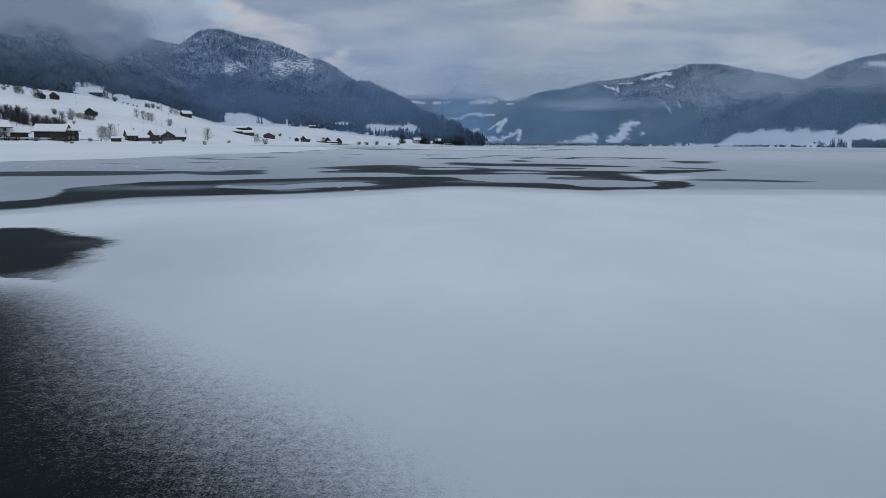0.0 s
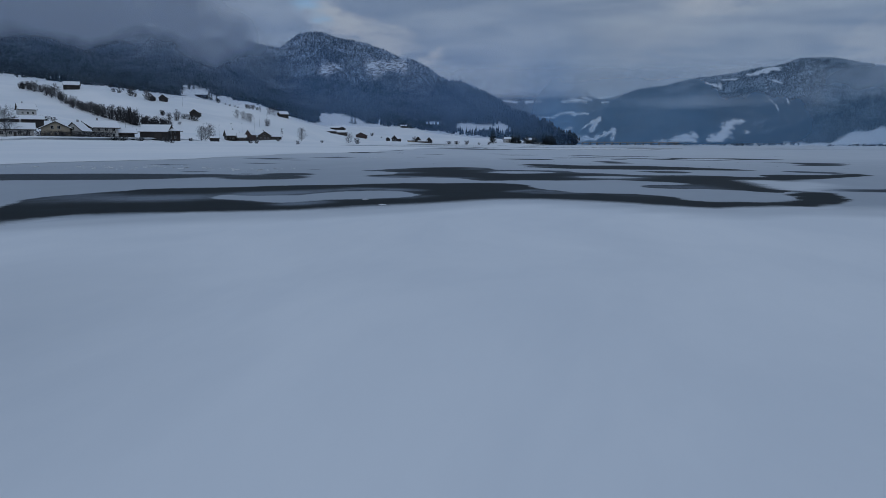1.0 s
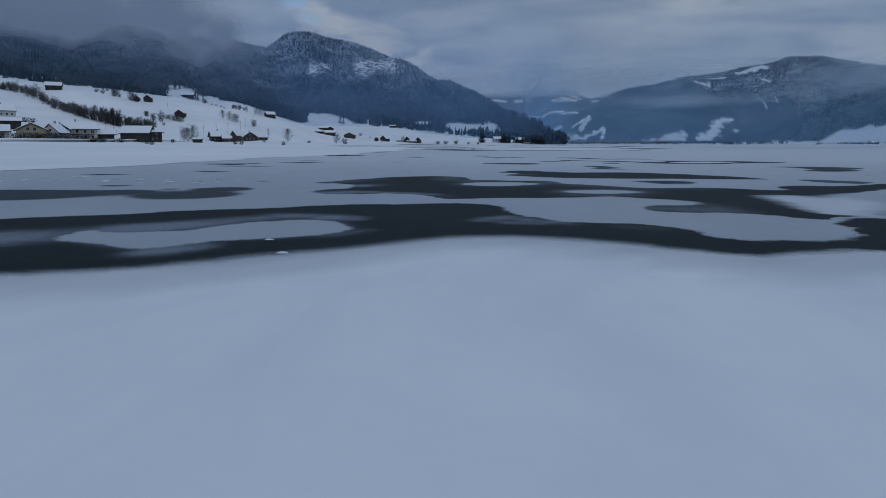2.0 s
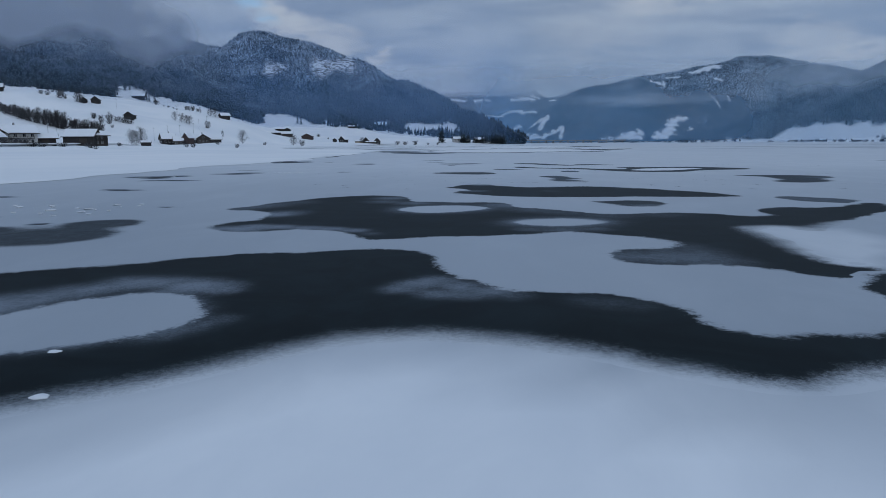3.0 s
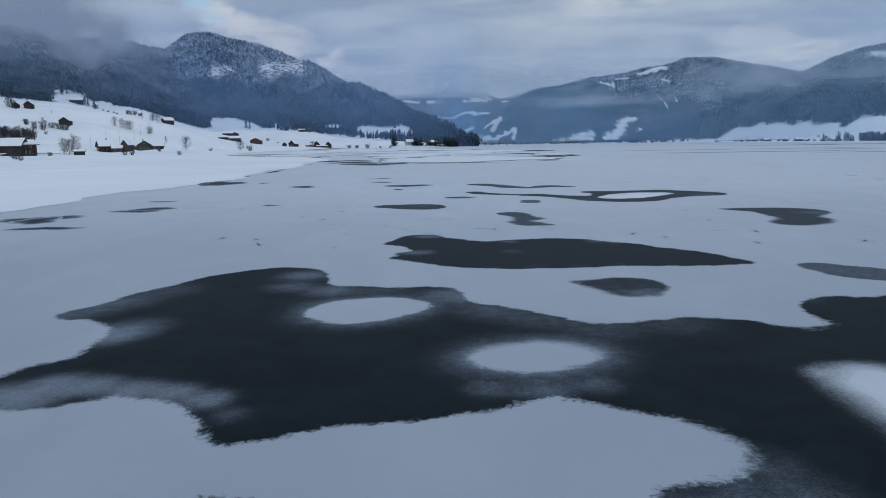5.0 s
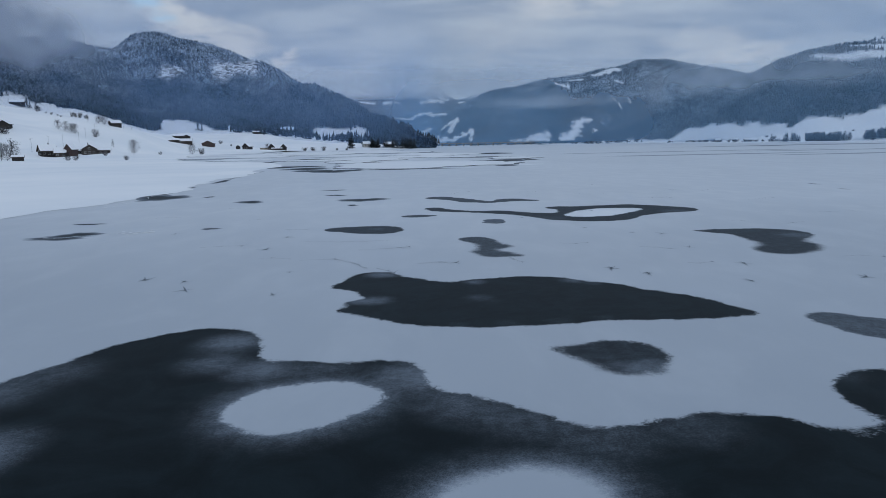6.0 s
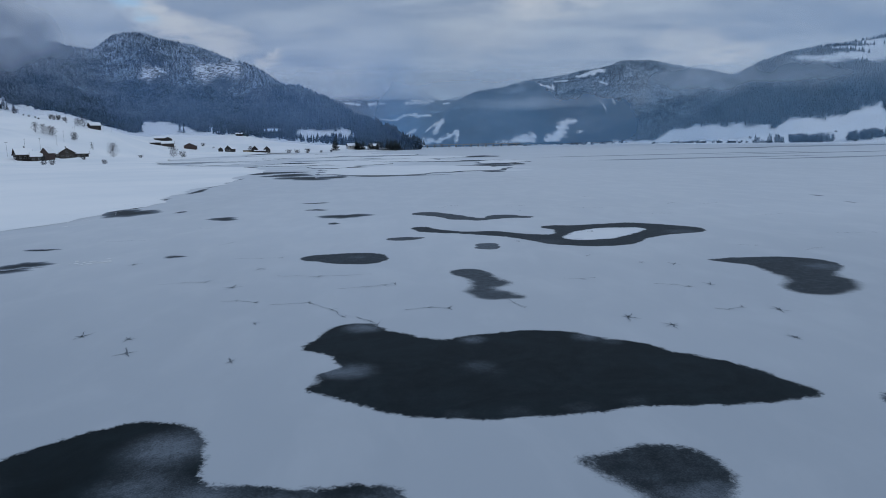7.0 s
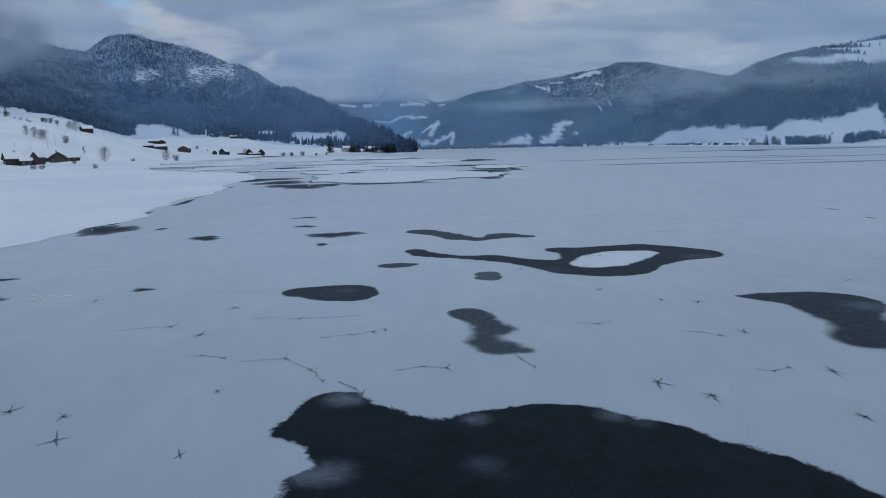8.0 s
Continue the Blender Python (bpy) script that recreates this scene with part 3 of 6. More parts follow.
def snow_sheen_at(x, y):
    """Where the snow on the ice lies deep and white, plus sheen painted on the far lake."""
    inside = bank_line(x) + 0.25 * np.sin(x * 0.9 + 1.0) - y
    near = np.clip(inside / 0.8 + 0.4, 0, 1) * (0.52 + 0.48 * np.clip((inside - 1.3 - 0.08 * np.abs(x - 1)) / 1.1, 0, 1)) * np.clip((y + 1) / 9, 0.25, 1)
    near *= 1 - 0.42 * np.clip(1.6 - np.hypot((x + 5.2) / 3.1, (y - 7.5) / 6.5) * 1.25, 0, 1)
    tongue = np.clip(lobes_field(*ISLANDS["tongue"], x, y) / 0.5 + 0.3, 0, 1)
    rim = np.clip(lobes_field(*ISLANDS["bright"], x, y) / 0.4 + 0.3, 0, 1)
    far = np.clip(np.maximum.reduce([1.2 - np.hypot((x - cx) / rx, (y - cy) / ry) for cx, cy, rx, ry in ((14, 236, 34, 38), (-20, 300, 34, 40), (20, 340, 40, 40), (-60, 380, 60, 50), (-75, 480, 70, 70), (-60, 640, 90, 110), (-20, 800, 110, 90))]) * 4, 0, 1) * (0.55 + 0.45 * np.sin(y * 0.13 + x * 0.05) ** 2)
    # lake whitened with distance, in place of its sheen at grazing angles
    far_sheen = 0.45 * np.clip((y - 38) / 60, 0, 1)
    return np.clip(np.maximum.reduce([near, 0.5 * tongue, 0.8 * rim, 0.7 * far, far_sheen]), 0, 1)


def lake_sheet():
    xs = np.concatenate([[-2600, -900, -300, -160, -130, -110, -95, -80, -70], np.arange(-60, 61, 1.0), [70, 80, 90, 105, 120, 150, 260, 480, 900, 2600]])
    ys = np.concatenate([[-2600, -900, -300, -100, -40], np.arange(-10, 232, 1.0), np.arange(232, 520, 8.0), [520, 600, 700, 850, 1000, 1600, 2600, 4700]])
    x, y = np.meshgrid(xs, ys)
    x, y = x.ravel(), y.ravel()
    me = mesh_of("lake_ice", np.stack([x, y, 0 * x], 1), grid_faces(len(ys), len(xs)), LAKE_SNOW, False, {"snowy": snow_sheen_at(x, y)})
    return tagged(new("lake_ice", me), "frozen lake under a thin grey cover of snow", "lake", kind="structure")


def level_normals(me):
    """The thin rims of a patch lie as good as flat."""
    me.shade_smooth()
    me.normals_split_custom_set_from_vertices([(0.0, 0.0, 1.0)] * len(me.vertices))


def rime_round(x, y):
    """Frost that thins out away from the round snow islands."""
    out = np.zeros_like(x)
    for key, amount, width in (("near_round", 0.58, 0.85), ("round", 0.62, 0.85), ("left", 0.5, 0.30)):
        out = np.maximum(out, amount * np.exp(-np.maximum(-lobes_field(*ISLANDS[key], x, y), 0) / width))
    return out


def dark_patch(lobes, k, height, label, reach=0.75, veil=0.0):
    arr = np.array(lobes)
    margin = reach + 2.0 / k
    lo, hi = (arr[:, :2] - arr[:, 2:]).min(0) - margin, (arr[:, :2] + arr[:, 2:]).max(0) + margin
    step = float(np.clip(np.sqrt(np.prod(hi - lo)) / 110, 0.07, 0.22))
    xs, ys = np.arange(lo[0], hi[0], step), np.arange(lo[1], hi[1], step)
    x, y = np.meshgrid(xs, ys)
    x, y = x.ravel(), y.ravel()
    f = lobes_field(lobes, k, x, y)
    for isle, ik in ISLANDS.values():
        f = np.minimum(f, -lobes_field(isle, ik, x, y))
    faces = grid_faces(len(ys), len(xs))
    faces = faces[(f[faces] > -reach).any(1)]
    used, index = np.unique(faces, return_inverse=True)
    mid = (lo + hi) / 2
    x, y, f = x[used], y[used], f[used]
    me = mesh_of("dark_ice_patch", np.stack([x - mid[0], y - mid[1], -(height + 0.02) * np.clip((-f - reach * 0.45) / (reach * 0.4), 0, 1)], 1), index.reshape(-1, 4), DARK_ICE, False,
                 {"melt": f, "frost": np.maximum.reduce([halo(FROST, x, y), rime_round(x, y), 0 * x + veil]), "soft": 0.03 + halo(SOFT, x, y), "snowy": snow_sheen_at(x, y)})
    level_normals(me)
    ob = new("dark_ice_patch", me)
    ob.location = (mid[0], mid[1], height)
    return tagged(ob, label, "ice patch", "dark windows in the lake ice")


FAR_POOLS = [(-14.6, 196.8, 7.0, 8.6), (-21.6, 215.4, 7.2, 7.1), (-28.9, 234.0, 8.2, 8.6), (-8.9, 199.1, 3.1, 5.9), (-8.2, 273.8, 5.0, 12.5), (-5.4, 314.1, 4.6, 12.8), (36.9, 258.0, 8.5, 13.9), (31.3, 212.2, 2.4, 7.0), (44.2, 279.2, 7.2, 13.3), (49.1, 267.2, 2.7, 9.1), (5.9, 198.2, 9.1, 2.4), (39.1, 318.8, 17.9, 10.8), (-99.5, 395.0, 34.2, 16.7), (-96.1, 414.3, 26.2, 18.6), (-49.2, 297.4, 4.5, 9.0), (-18.2, 375.8, 24.9, 12.7), (9.5, 372.2, 23.8, 15.0), (56.9, 408.6, 8.8, 23.3), (8.3, 496.1, 19.3, 23.4), (-25.5, 496.7, 53.3, 23.3), (-35.7, 340.1, 10.8, 12.2), (21.6, 235.7, 5.7, 3.6)]
NEAR_POOLS = [(-29.2, 124.0, 0.6, 6.0), (-30.6, 176.0, 0.7, 9.0), (-29.3, 157.0, 0.8, 6.0), (-31.0, 192.0, 0.8, 9.0), (-29.6, 138.0, 0.5, 3.0), (-27.4, 118.4, 2.7, 5.3), (-14.1, 108.2, 1.6, 1.5), (-21.1, 117.6, 0.6, 0.9), (-1.4, 107.4, 2.3, 2.1), (-5.1, 115.5, 1.1, 0.9), (-2.1, 100.8, 0.6, 0.7), (-26.5, 74.7, 2.3, 2.0), (-22.7, 68.9, 1.8, 0.9), (-20.7, 58.2, 1.3, 0.7), (-21.6, 80.2, 2.3, 1.2), (-21.1, 81.6, 1.4, 1.4), (-23.3, 88.8, 1.0, 0.6), (-26.0, 73.7, 1.5, 1.9), (-25.2, 52.7, 1.5, 0.6), (-17.9, 42.3, 0.6, 0.6), (-13.9, 40.4, 0.5, 0.4), (-12.4, 47.0, 0.5, 0.2), (-6.0, 125.1, 1.6, 0.7), (-11.8, 83.2, 0.5, 0.6)]
OPEN_POOLS = [(14.8, 33.2, 2.4, 1.3), (124.8, 283.5, 48.9, 5.0), (155.6, 256.4, 24.7, 4.6), (144.8, 353.2, 50.8, 7.0), (196.5, 323.4, 38.4, 5.8), (299.3, 508.9, 103.9, 18.2), (338.2, 502.6, 46.3, 17.9), (256.6, 486.4, 6.5, 21.1), (56.8, 115.7, 0.3, 0.9), (54.5, 106.3, 0.2, 0.7)]
WEST_CRACKS = [((-5.5, 71.7),), ((-2.9, 63.9),), ((-6.9, 60.3),), ((-7.5, 62.2),), ((-2.8, 58.7),), ((-12.3, 83.6),), ((-4.9, 77.1),), ((-7.3, 81.4), (-5.6, 81.2), (-4.2, 81.1)), ((-3.6, 74.6), (-1.1, 74.0), (1.8, 74.1)), ((0.2, 70.3), (1.6, 70.5), (2.6, 70.8), (3.2, 71.1)), ((-5.3, 68.3), (-4.6, 68.4), (-3.6, 67.9)), ((-2.8, 67.2), (-1.0, 67.4), (0.2, 65.8), (0.8, 64.3)), ((8.5, 66.4), (8.6, 65.7), (8.9, 64.7))]
EAST_CRACKS = [((12.3, 70.8), (13.2, 70.4), (14.0, 70.6)), ((18.2, 74.6),), ((19.9, 73.8),), ((17.0, 63.1), (17.5, 62.8), (18.3, 63.1)), ((19.6, 62.4),), ((17.8, 58.4),), ((14.1, 60.8),), ((16.5, 68.5), (17.4, 68.2), (17.9, 67.6)), ((-9.8, 73.2), (-8.6, 73.5), (-7.3, 73.6)), ((-13.6, 80.5),), ((-10.0, 88.2), (-9.2, 89.5)), ((1.4, 64.2), (2.0, 63.4), (2.3, 62.8))]


def pool(x, y, rx, ry, rank, seed):
    """A small dark window, oval with a wandering rim."""
    reach = 0.3 * min(rx, ry) + 0.25
    step_x, step_y = max(rx / 14, 0.08), max(ry / 14, 0.08)
    xs, ys = np.arange(-rx * 1.5 - reach, rx * 1.5 + reach, step_x), np.arange(-ry * 1.5 - reach, ry * 1.5 + reach, step_y)
    gx, gy = np.meshgrid(xs, ys)
    gx, gy = gx.ravel(), gy.ravel()
    turn = np.arctan2(gy / ry, gx / rx)
    rim = 1 + 0.22 * np.sin(2 * turn + seed) + 0.14 * np.sin(3 * turn + 2.3 * seed) + 0.08 * np.sin(7 * turn + seed)
    f = (rim - np.hypot(gx / rx, gy / ry)) * min(rx, ry)
    if rx > 20:
        f = np.minimum(f, 0.0)
    faces = grid_faces(len(ys), len(xs))
    faces = faces[(f[faces] > -reach).any(1)]
    used, index = np.unique(faces, return_inverse=True)
    gx, gy, f = gx[used], gy[used], f[used]
    z = 0.002 + 0.0001 * rank
    me = mesh_of("dark_ice_patch", np.stack([gx, gy, -(z + 0.02) * np.clip((-f - reach * 0.4) / (reach * 0.4), 0, 1)], 1), index.reshape(-1, 4), DARK_ICE, False,
                 {"melt": f, "frost": (0.25 if rx < 20 else 0.7) + 0.4 * np.clip(1 - f / (0.6 * min(rx, ry)), 0, 1), "soft": 0 * f + min(0.05 + 0.12 * min(rx, ry), 0.8), "snowy": snow_sheen_at(gx + x, gy + y)})
    level_normals(me)
    ob = new("dark_ice_patch", me)
    ob.location = (x, y, z)
    return tagged(ob, "small grey-dark oval window in the lake ice", "ice patch", "dark windows in the lake ice")


def crack(path, seed):
    """A thin dark crack with side arms, or a small star where the path is one point."""
    rng = random.Random(seed)
    verts, faces = [], []

    def arm(a, b, w0, w1):
        steps = 7
        d = Vector((b[0] - a[0], b[1] - a[1]))
        nrm = Vector((-d.y, d.x)).normalized()
        base = len(verts)
        for k in range(steps + 1):
            t = k / steps
            off = rng.uniform(-1, 1) * d.length * 0.05 * (0 < k < steps)
            c = Vector(a) + d * t + nrm * off
            w = (w0 + (w1 - w0) * t) * rng.uniform(0.5, 1.4)
            verts.append((*(c + nrm * w), 0.0))
            verts.append((*(c - nrm * w), 0.0))
        faces.extend((base + 2 * k, base + 2 * k + 1, base + 2 * k + 3, base + 2 * k + 2) for k in range(steps))

    ox, oy = path[0]
    local = [(px - ox, py - oy) for px, py in path]
    def star(c, size, many):
        for k in range(many):
            t = 2 * math.pi * (k + rng.uniform(0.1, 0.7)) / many
            reach = size * rng.uniform(0.6, 1.3)
            arm(c, (c[0] + math.cos(t) * reach, c[1] + math.sin(t) * reach * 1.5), size * rng.uniform(0.06, 0.11), 0.003)

    for a, b in zip(local, local[1:]):
        arm(a, b, 0.018, 0.010)
    for k, c in enumerate(local):
        if len(local) == 1:
            star(c, rng.uniform(0.25, 0.5), rng.choice((4, 5, 6)))
        elif k > 0:
            star(c, rng.uniform(0.18, 0.42), 3)
    ob = new("ice_crack", mesh_of("ice_crack", verts, faces, CRACK_ICE))
    ob.location = (ox, oy, 0.018)
    return tagged(ob, "thin dark star-shaped crack in the ice", "crack", "cracks in the lake ice")


def floe(x, y, rx, ry, seed, wet=0.0):
    """A snow-covered plate of ice with a broken outline; wet: how far the dark water shows before it."""
    rng = random.Random(seed)
    waves = [(k, rng.uniform(0.0, 0.42) / k ** 0.7, rng.uniform(0, 6.28)) for k in (2, 3, 4, 6, 9, 13)]
    rim = []
    for k in range(56):
        t = 2 * math.pi * k / 56
        r = 1 + sum(w * math.sin(c * t + o) for c, w, o in waves) * 0.55 + rng.uniform(-0.05, 0.05)
        rim.append((rx * r * math.cos(t), ry * r * math.sin(t)))

    def plate(grow, shift, top):
        bm = bmesh.new()
        ring = [bm.verts.new((px * grow, py * grow + shift, top)) for px, py in rim]
        foot = [bm.verts.new((px * grow * 1.002, py * grow * 1.002 + shift, -0.03)) for px, py in rim]
        bm.faces.new(ring)
        for k in range(56):
            bm.faces.new((foot[k], foot[(k + 1) % 56], ring[(k + 1) % 56], ring[k]))
        return bm

    root = new("ice_floe")
    part("plate", plate(1.0, 0.0, 0.09 + 0.0007 * (seed % 60)), FLOE_SNOW, root)
    if wet > 0:
        part("wet_edge", plate(1.03, -wet, 0.03 + 0.0007 * (seed % 60)), LEAD_ICE, root, "dark wet ice along the plate")
    root.location = (x, y, 0)
    return tagged(root, "white snow-covered floe among dark leads", "ice floe", "floes near the shore")


lake_sheet()
for k, spot in enumerate(NEAR_POOLS + FAR_POOLS + OPEN_POOLS):
    pool(*spot, k, 1.7 * k)
for k, path in enumerate(WEST_CRACKS + EAST_CRACKS):
    crack(path, k)
floe(10, 238, 27, 32, 1, 3.0)
rng_p = random.Random(19)
for k in range(64):
    y = rng_p.uniform(250, 700)
    reach = np.interp(y, [225, 290, 400, 560, 700], [-36, -42, -110, -135, -120])
    x = rng_p.uniform(reach, np.interp(y, [225, 290, 400, 700], [46, 52, 30, -10]))
    size = rng_p.uniform(0.015, 0.06) * y
    if math.hypot((x - 10) / 30, (y - 238) / 38) > 1.1 + size / 60:
        floe(x, y, size * rng_p.uniform(0.5, 1.1), size * rng_p.uniform(0.7, 1.6), 40 + k, rng_p.choice((0.0, 0.06, 0.10)) * size * 2)


def snow_lump(x, y, wide, deep, high, seed):
    """A small drift of snow on the ice, with a soft uneven back."""
    rng = random.Random(seed)
    bm = bmesh.new()
    bmesh.ops.create_uvsphere(bm, u_segments=20, v_segments=10, radius=1.0)
    for v in bm.verts:
        bump = 1 + 0.12 * math.sin(3.1 * v.co.x + seed) + 0.10 * math.sin(4.7 * v.co.y + 2 * seed) + rng.uniform(-0.03, 0.03)
        v.co = Vector((v.co.x * wide * bump, v.co.y * deep * bump, max(v.co.z, -0.2) * high * bump))
    for f in bm.faces:
        f.smooth = True
    me = bpy.data.meshes.new("snow_lump")
    bm.to_mesh(me)
    bm.free()
    me.materials.append(FLOE_SNOW)
    ob = new("snow_lump", me)
    ob.location = (x, y, 0.015)
    return tagged(ob, "small white lump of snow on the dark ice", "snow lump", "snow lumps on the ice")


snow_lump(-3.95, 25.83, 0.10, 0.07, 0.016, 3)
snow_lump(-3.06, 24.17, 0.13, 0.08, 0.022, 8)
rng_c = random.Random(77)
for k in range(26):
    x, y, turn = rng_c.uniform(-24, 40), rng_c.uniform(58, 125), rng_c.uniform(-0.5, 0.5)
    line = [(x + d * math.cos(turn), y + d * math.sin(turn) + rng_c.uniform(-0.25, 0.25)) for d in (0, 1.1, 2.0, 3.1)]
    crack(line[:rng_c.choice((1, 2, 3, 4))], 100 + k)
for i, (key, (lobes, k, words)) in enumerate(PATCHES.items()):
    dark_patch(lobes, k, 0.010 + 0.0004 * i, words, 1.7 if key == "fore" else 0.75, VEILS.get(key, 0.0))

# ---------------------------------------------------------------- land
ground = mesh_of("ground", np.array([[-4800, -4800, -1.5], [4800, -4800, -1.5], [4800, 4800, -1.5], [-4800, 4800, -1.5]], float), [(0, 1, 2, 3)], SNOW)
tagged(new("ground", ground), "snow-covered ground reaching to the horizon", "ground", kind="structure")

SHORE = [(-60, -200, -0.05), (-46, -70, 0.0), (-36, 50, 0.02), (-32, 95, 0.02), (-30, 132, 0.02), (-30.5, 165, 0.02), (-33, 212, 0.02), (-42, 285, 0.02), (-100, 368, 0.02), (-132, 480, 0.02), (-145, 600, 0.02), (-135, 690, 0.02), (-110, 780, 0.02), (-50, 845, 0.02), (20, 893, 0.02)]
SHORE = [(x + (1.5 * math.sin(y * 0.11) + 0.9 * math.sin(y * 0.29 + 1.0) + 0.5 * math.sin(y * 0.71)) * (y > 0), y, z) for x, y, z in spline(SHORE, 150).tolist()]
BANK = [(-300, -200, 0.5), (-180, 80, 0.5), (-172, 200, 0.5), (-172, 300, 0.6), (-160, 480, 0.6), (-156, 640, 0.6), (-122, 800, 0.7), (22, 903, 0.8)]
ROAD = [(-320, -200, 2.0), (-200, 80, 2.0), (-192, 200, 2.2), (-184, 305, 2.2), (-190, 485, 2.0), (-185, 680, 2.0), (-140, 830, 2.0), (18, 915, 2.0)]
YARD = [(-350, -200, 4.0), (-235, 80, 3.5), (-225, 200, 3.5), (-212, 310, 2.8), (-215, 495, 3.4), (-205, 700, 5.0), (-160, 845, 4.0), (10, 925, 3.0)]
MIDDLE = [(-480, -100, 25), (-400, 150, 22), (-370, 300, 20), (-330, 440, 20), (-300, 590, 25), (-258, 695, 27), (-243, 880, 14), (-30, 940, 7)]
EDGE = [(-900, 0, 80), (-800, 250, 76), (-700, 480, 70), (-600, 640, 72), (-474, 760, 66), (-350, 855, 45), (-305, 965, 29), (-60, 975, 10)]
BEHIND = [(-1200, 50, 170), (-1050, 330, 165), (-900, 600, 150), (-760, 800, 130), (-610, 920, 110), (-470, 1010, 84), (-380, 1090, 60), (-60, 1040, 24)]
KNOLLS = [(-198, 270, 2.7), (-195, 297, 2.5), (-184, 325, 2.6), (-331, 420, 18.5), (-238, 300, 7.7), (-427, 600, 57), (-368, 655, 41.4), (-417, 832, 51), (-296, 580, 30), (-395, 643, 45),
          (-313, 560, 22), (-288, 560, 17), (-290, 520, 12), (-451, 580, 42), (-414, 560, 34.7), (-372, 530, 28), (-342, 510, 22), (-316, 500, 16.8), (-288, 490, 12.5), (-206, 463, 1.9),
          (-203, 506, 3.6), (-259, 694, 27), (-243, 840, 18), (-226, 790, 7.7), (-203, 800, 9.4), (-158, 784, 4), (-132, 820, 1.4), (-273, 627, 20.8), (-297, 930, 28), (-340, 800, 41)]
loft("hillside", [SHORE, BANK, ROAD, YARD, MIDDLE, EDGE, BEHIND], 150, 110, 1.6, 60, SNOW, "snow-covered meadow slope above the lake shore", hold=0.55,
     knolls=KNOLLS)


def ellipse_mark(spots):
    def mark(land):
        out = np.zeros(len(land))
        for cx, cz, rx, rz in spots:
            wob = 1 + 0.35 * np.sin(land[:, 0] * 0.11 + land[:, 2] * 0.07 + cx)
            out = np.maximum(out, np.clip(2.2 * (1 - np.hypot((land[:, 0] - cx) / rx, (land[:, 2] - cz) / rz) * wob), 0, 1))
        return out
    return mark


def strip_mark(strips, grow=0.0, drop=0.0):
    """Strips of open snow up a slope: (x, z) to (x, z) and half a width, with a ragged rim."""
    def mark(land):
        x, z = land[:, 0], land[:, 2] + drop
        wob = 0.22 * np.sin(x * 0.31 + 1.3 * np.sin(z * 0.23)) + 0.16 * np.sin(z * 0.53 + x * 0.12)
        out = np.zeros(len(land))
        for x0, z0, x1, z1, half in strips:
            dx, dz = x1 - x0, z1 - z0
            t = np.clip(((x - x0) * dx + (z - z0) * dz) / max(dx * dx + dz * dz, 1e-6), 0, 1)
            d = np.hypot(x - x0 - t * dx, z - z0 - t * dz)
            out = np.maximum(out, np.clip(1.6 * (1 + wob - d / (half + grow)) + 0.3, 0, 1))
        return out
    return mark


def wood_except(spots, strips=()):
    if strips:
        open_snow = strip_mark(strips)
        return lambda land: 1 - open_snow(land)
    bare = ellipse_mark(spots)
    return lambda land: 1 - bare(land)


def above_meadow(land):
    """1 behind the winding lower edge of the forest, 0 on the meadow; the edge is given by its bearing from the lake."""
    bearing = (land[:, 0] - 2.3) / np.maximum(land[:, 1] - 22.0, 50.0)
    edge = np.interp(bearing, [-2.0, -1.2, -0.9, -0.69, -0.60, -0.565, -0.555, -0.545, -0.50, -0.44, -0.40, -0.345, -0.335, -0.325, -0.29, -0.21, -0.155, -0.10, 0.0],
                     [420, 600, 675, 706, 714, 740, 765, 868, 880, 890, 905, 900, 905, 995, 1008, 1002, 985, 968, 940])
    edge = edge + 5.0 * np.sin(land[:, 0] * 0.21) + 3.0 * np.sin(land[:, 0] * 0.57 + 1.0)
    return np.clip((land[:, 1] - edge) / 6.0, 0, 1)


L_BASE = [(-1000, 420, 90), (-880, 540, 88), (-720, 600, 80), (-600, 630, 66), (-474, 692, 54), (-380, 800, 40), (-290, 888, 16), (-190, 985, 12), (-100, 975, 8), (-20, 960, 4), (30, 945, -2), (52, 950, -3)]
L_MID = [(-1150, 600, 170), (-1000, 750, 160), (-850, 850, 160), (-700, 950, 148), (-560, 1040, 130), (-450, 1100, 112), (-380, 1120, 92), (-260, 1110, 72), (-150, 1080, 50), (-50, 1040, 28), (20, 995, 10), (54, 965, -1)]
L_CREST = [(-1300, 760, 215), (-1120, 980, 215), (-900, 1100, 205), (-700, 1200, 190), (-600, 1300, 186), (-540, 1340, 183), (-500, 1350, 178), (-477, 1390, 183), (-466, 1400, 209), (-430, 1400, 211), (-396, 1400, 200), (-345, 1395, 192), (-311, 1390, 178), (-258, 1375, 157), (-215, 1330, 134), (-150, 1250, 98), (-83, 1200, 68), (-24, 1120, 37), (20, 1050, 12), (56, 980, -2)]
L_BACK = [(x - 60, y + 500, z - 130) for x, y, z in L_CREST]
ROCKS = [(-353, 132, 25, 16), (-268, 138, 45, 23)]
CLEAR_L = [(-80, 24, 44, 9), (-158, 31, 18, 3)]
loft("mountain_wooded", [L_BASE, L_MID, L_CREST, L_BACK], 200, 110, 14, 110, SLOPE, "steep mountain side with snowy spruce forest and pale cliffs",
     {"wood": lambda a: wood_except(CLEAR_L)(a) * above_meadow(a), "rock": ellipse_mark(ROCKS)}, calm=0.667, dips=[(-450, 1220, 34, 12), (-466, 1275, 34, 14), (-492, 1330, 34, 8), (-500, 1240, 50, 8)])

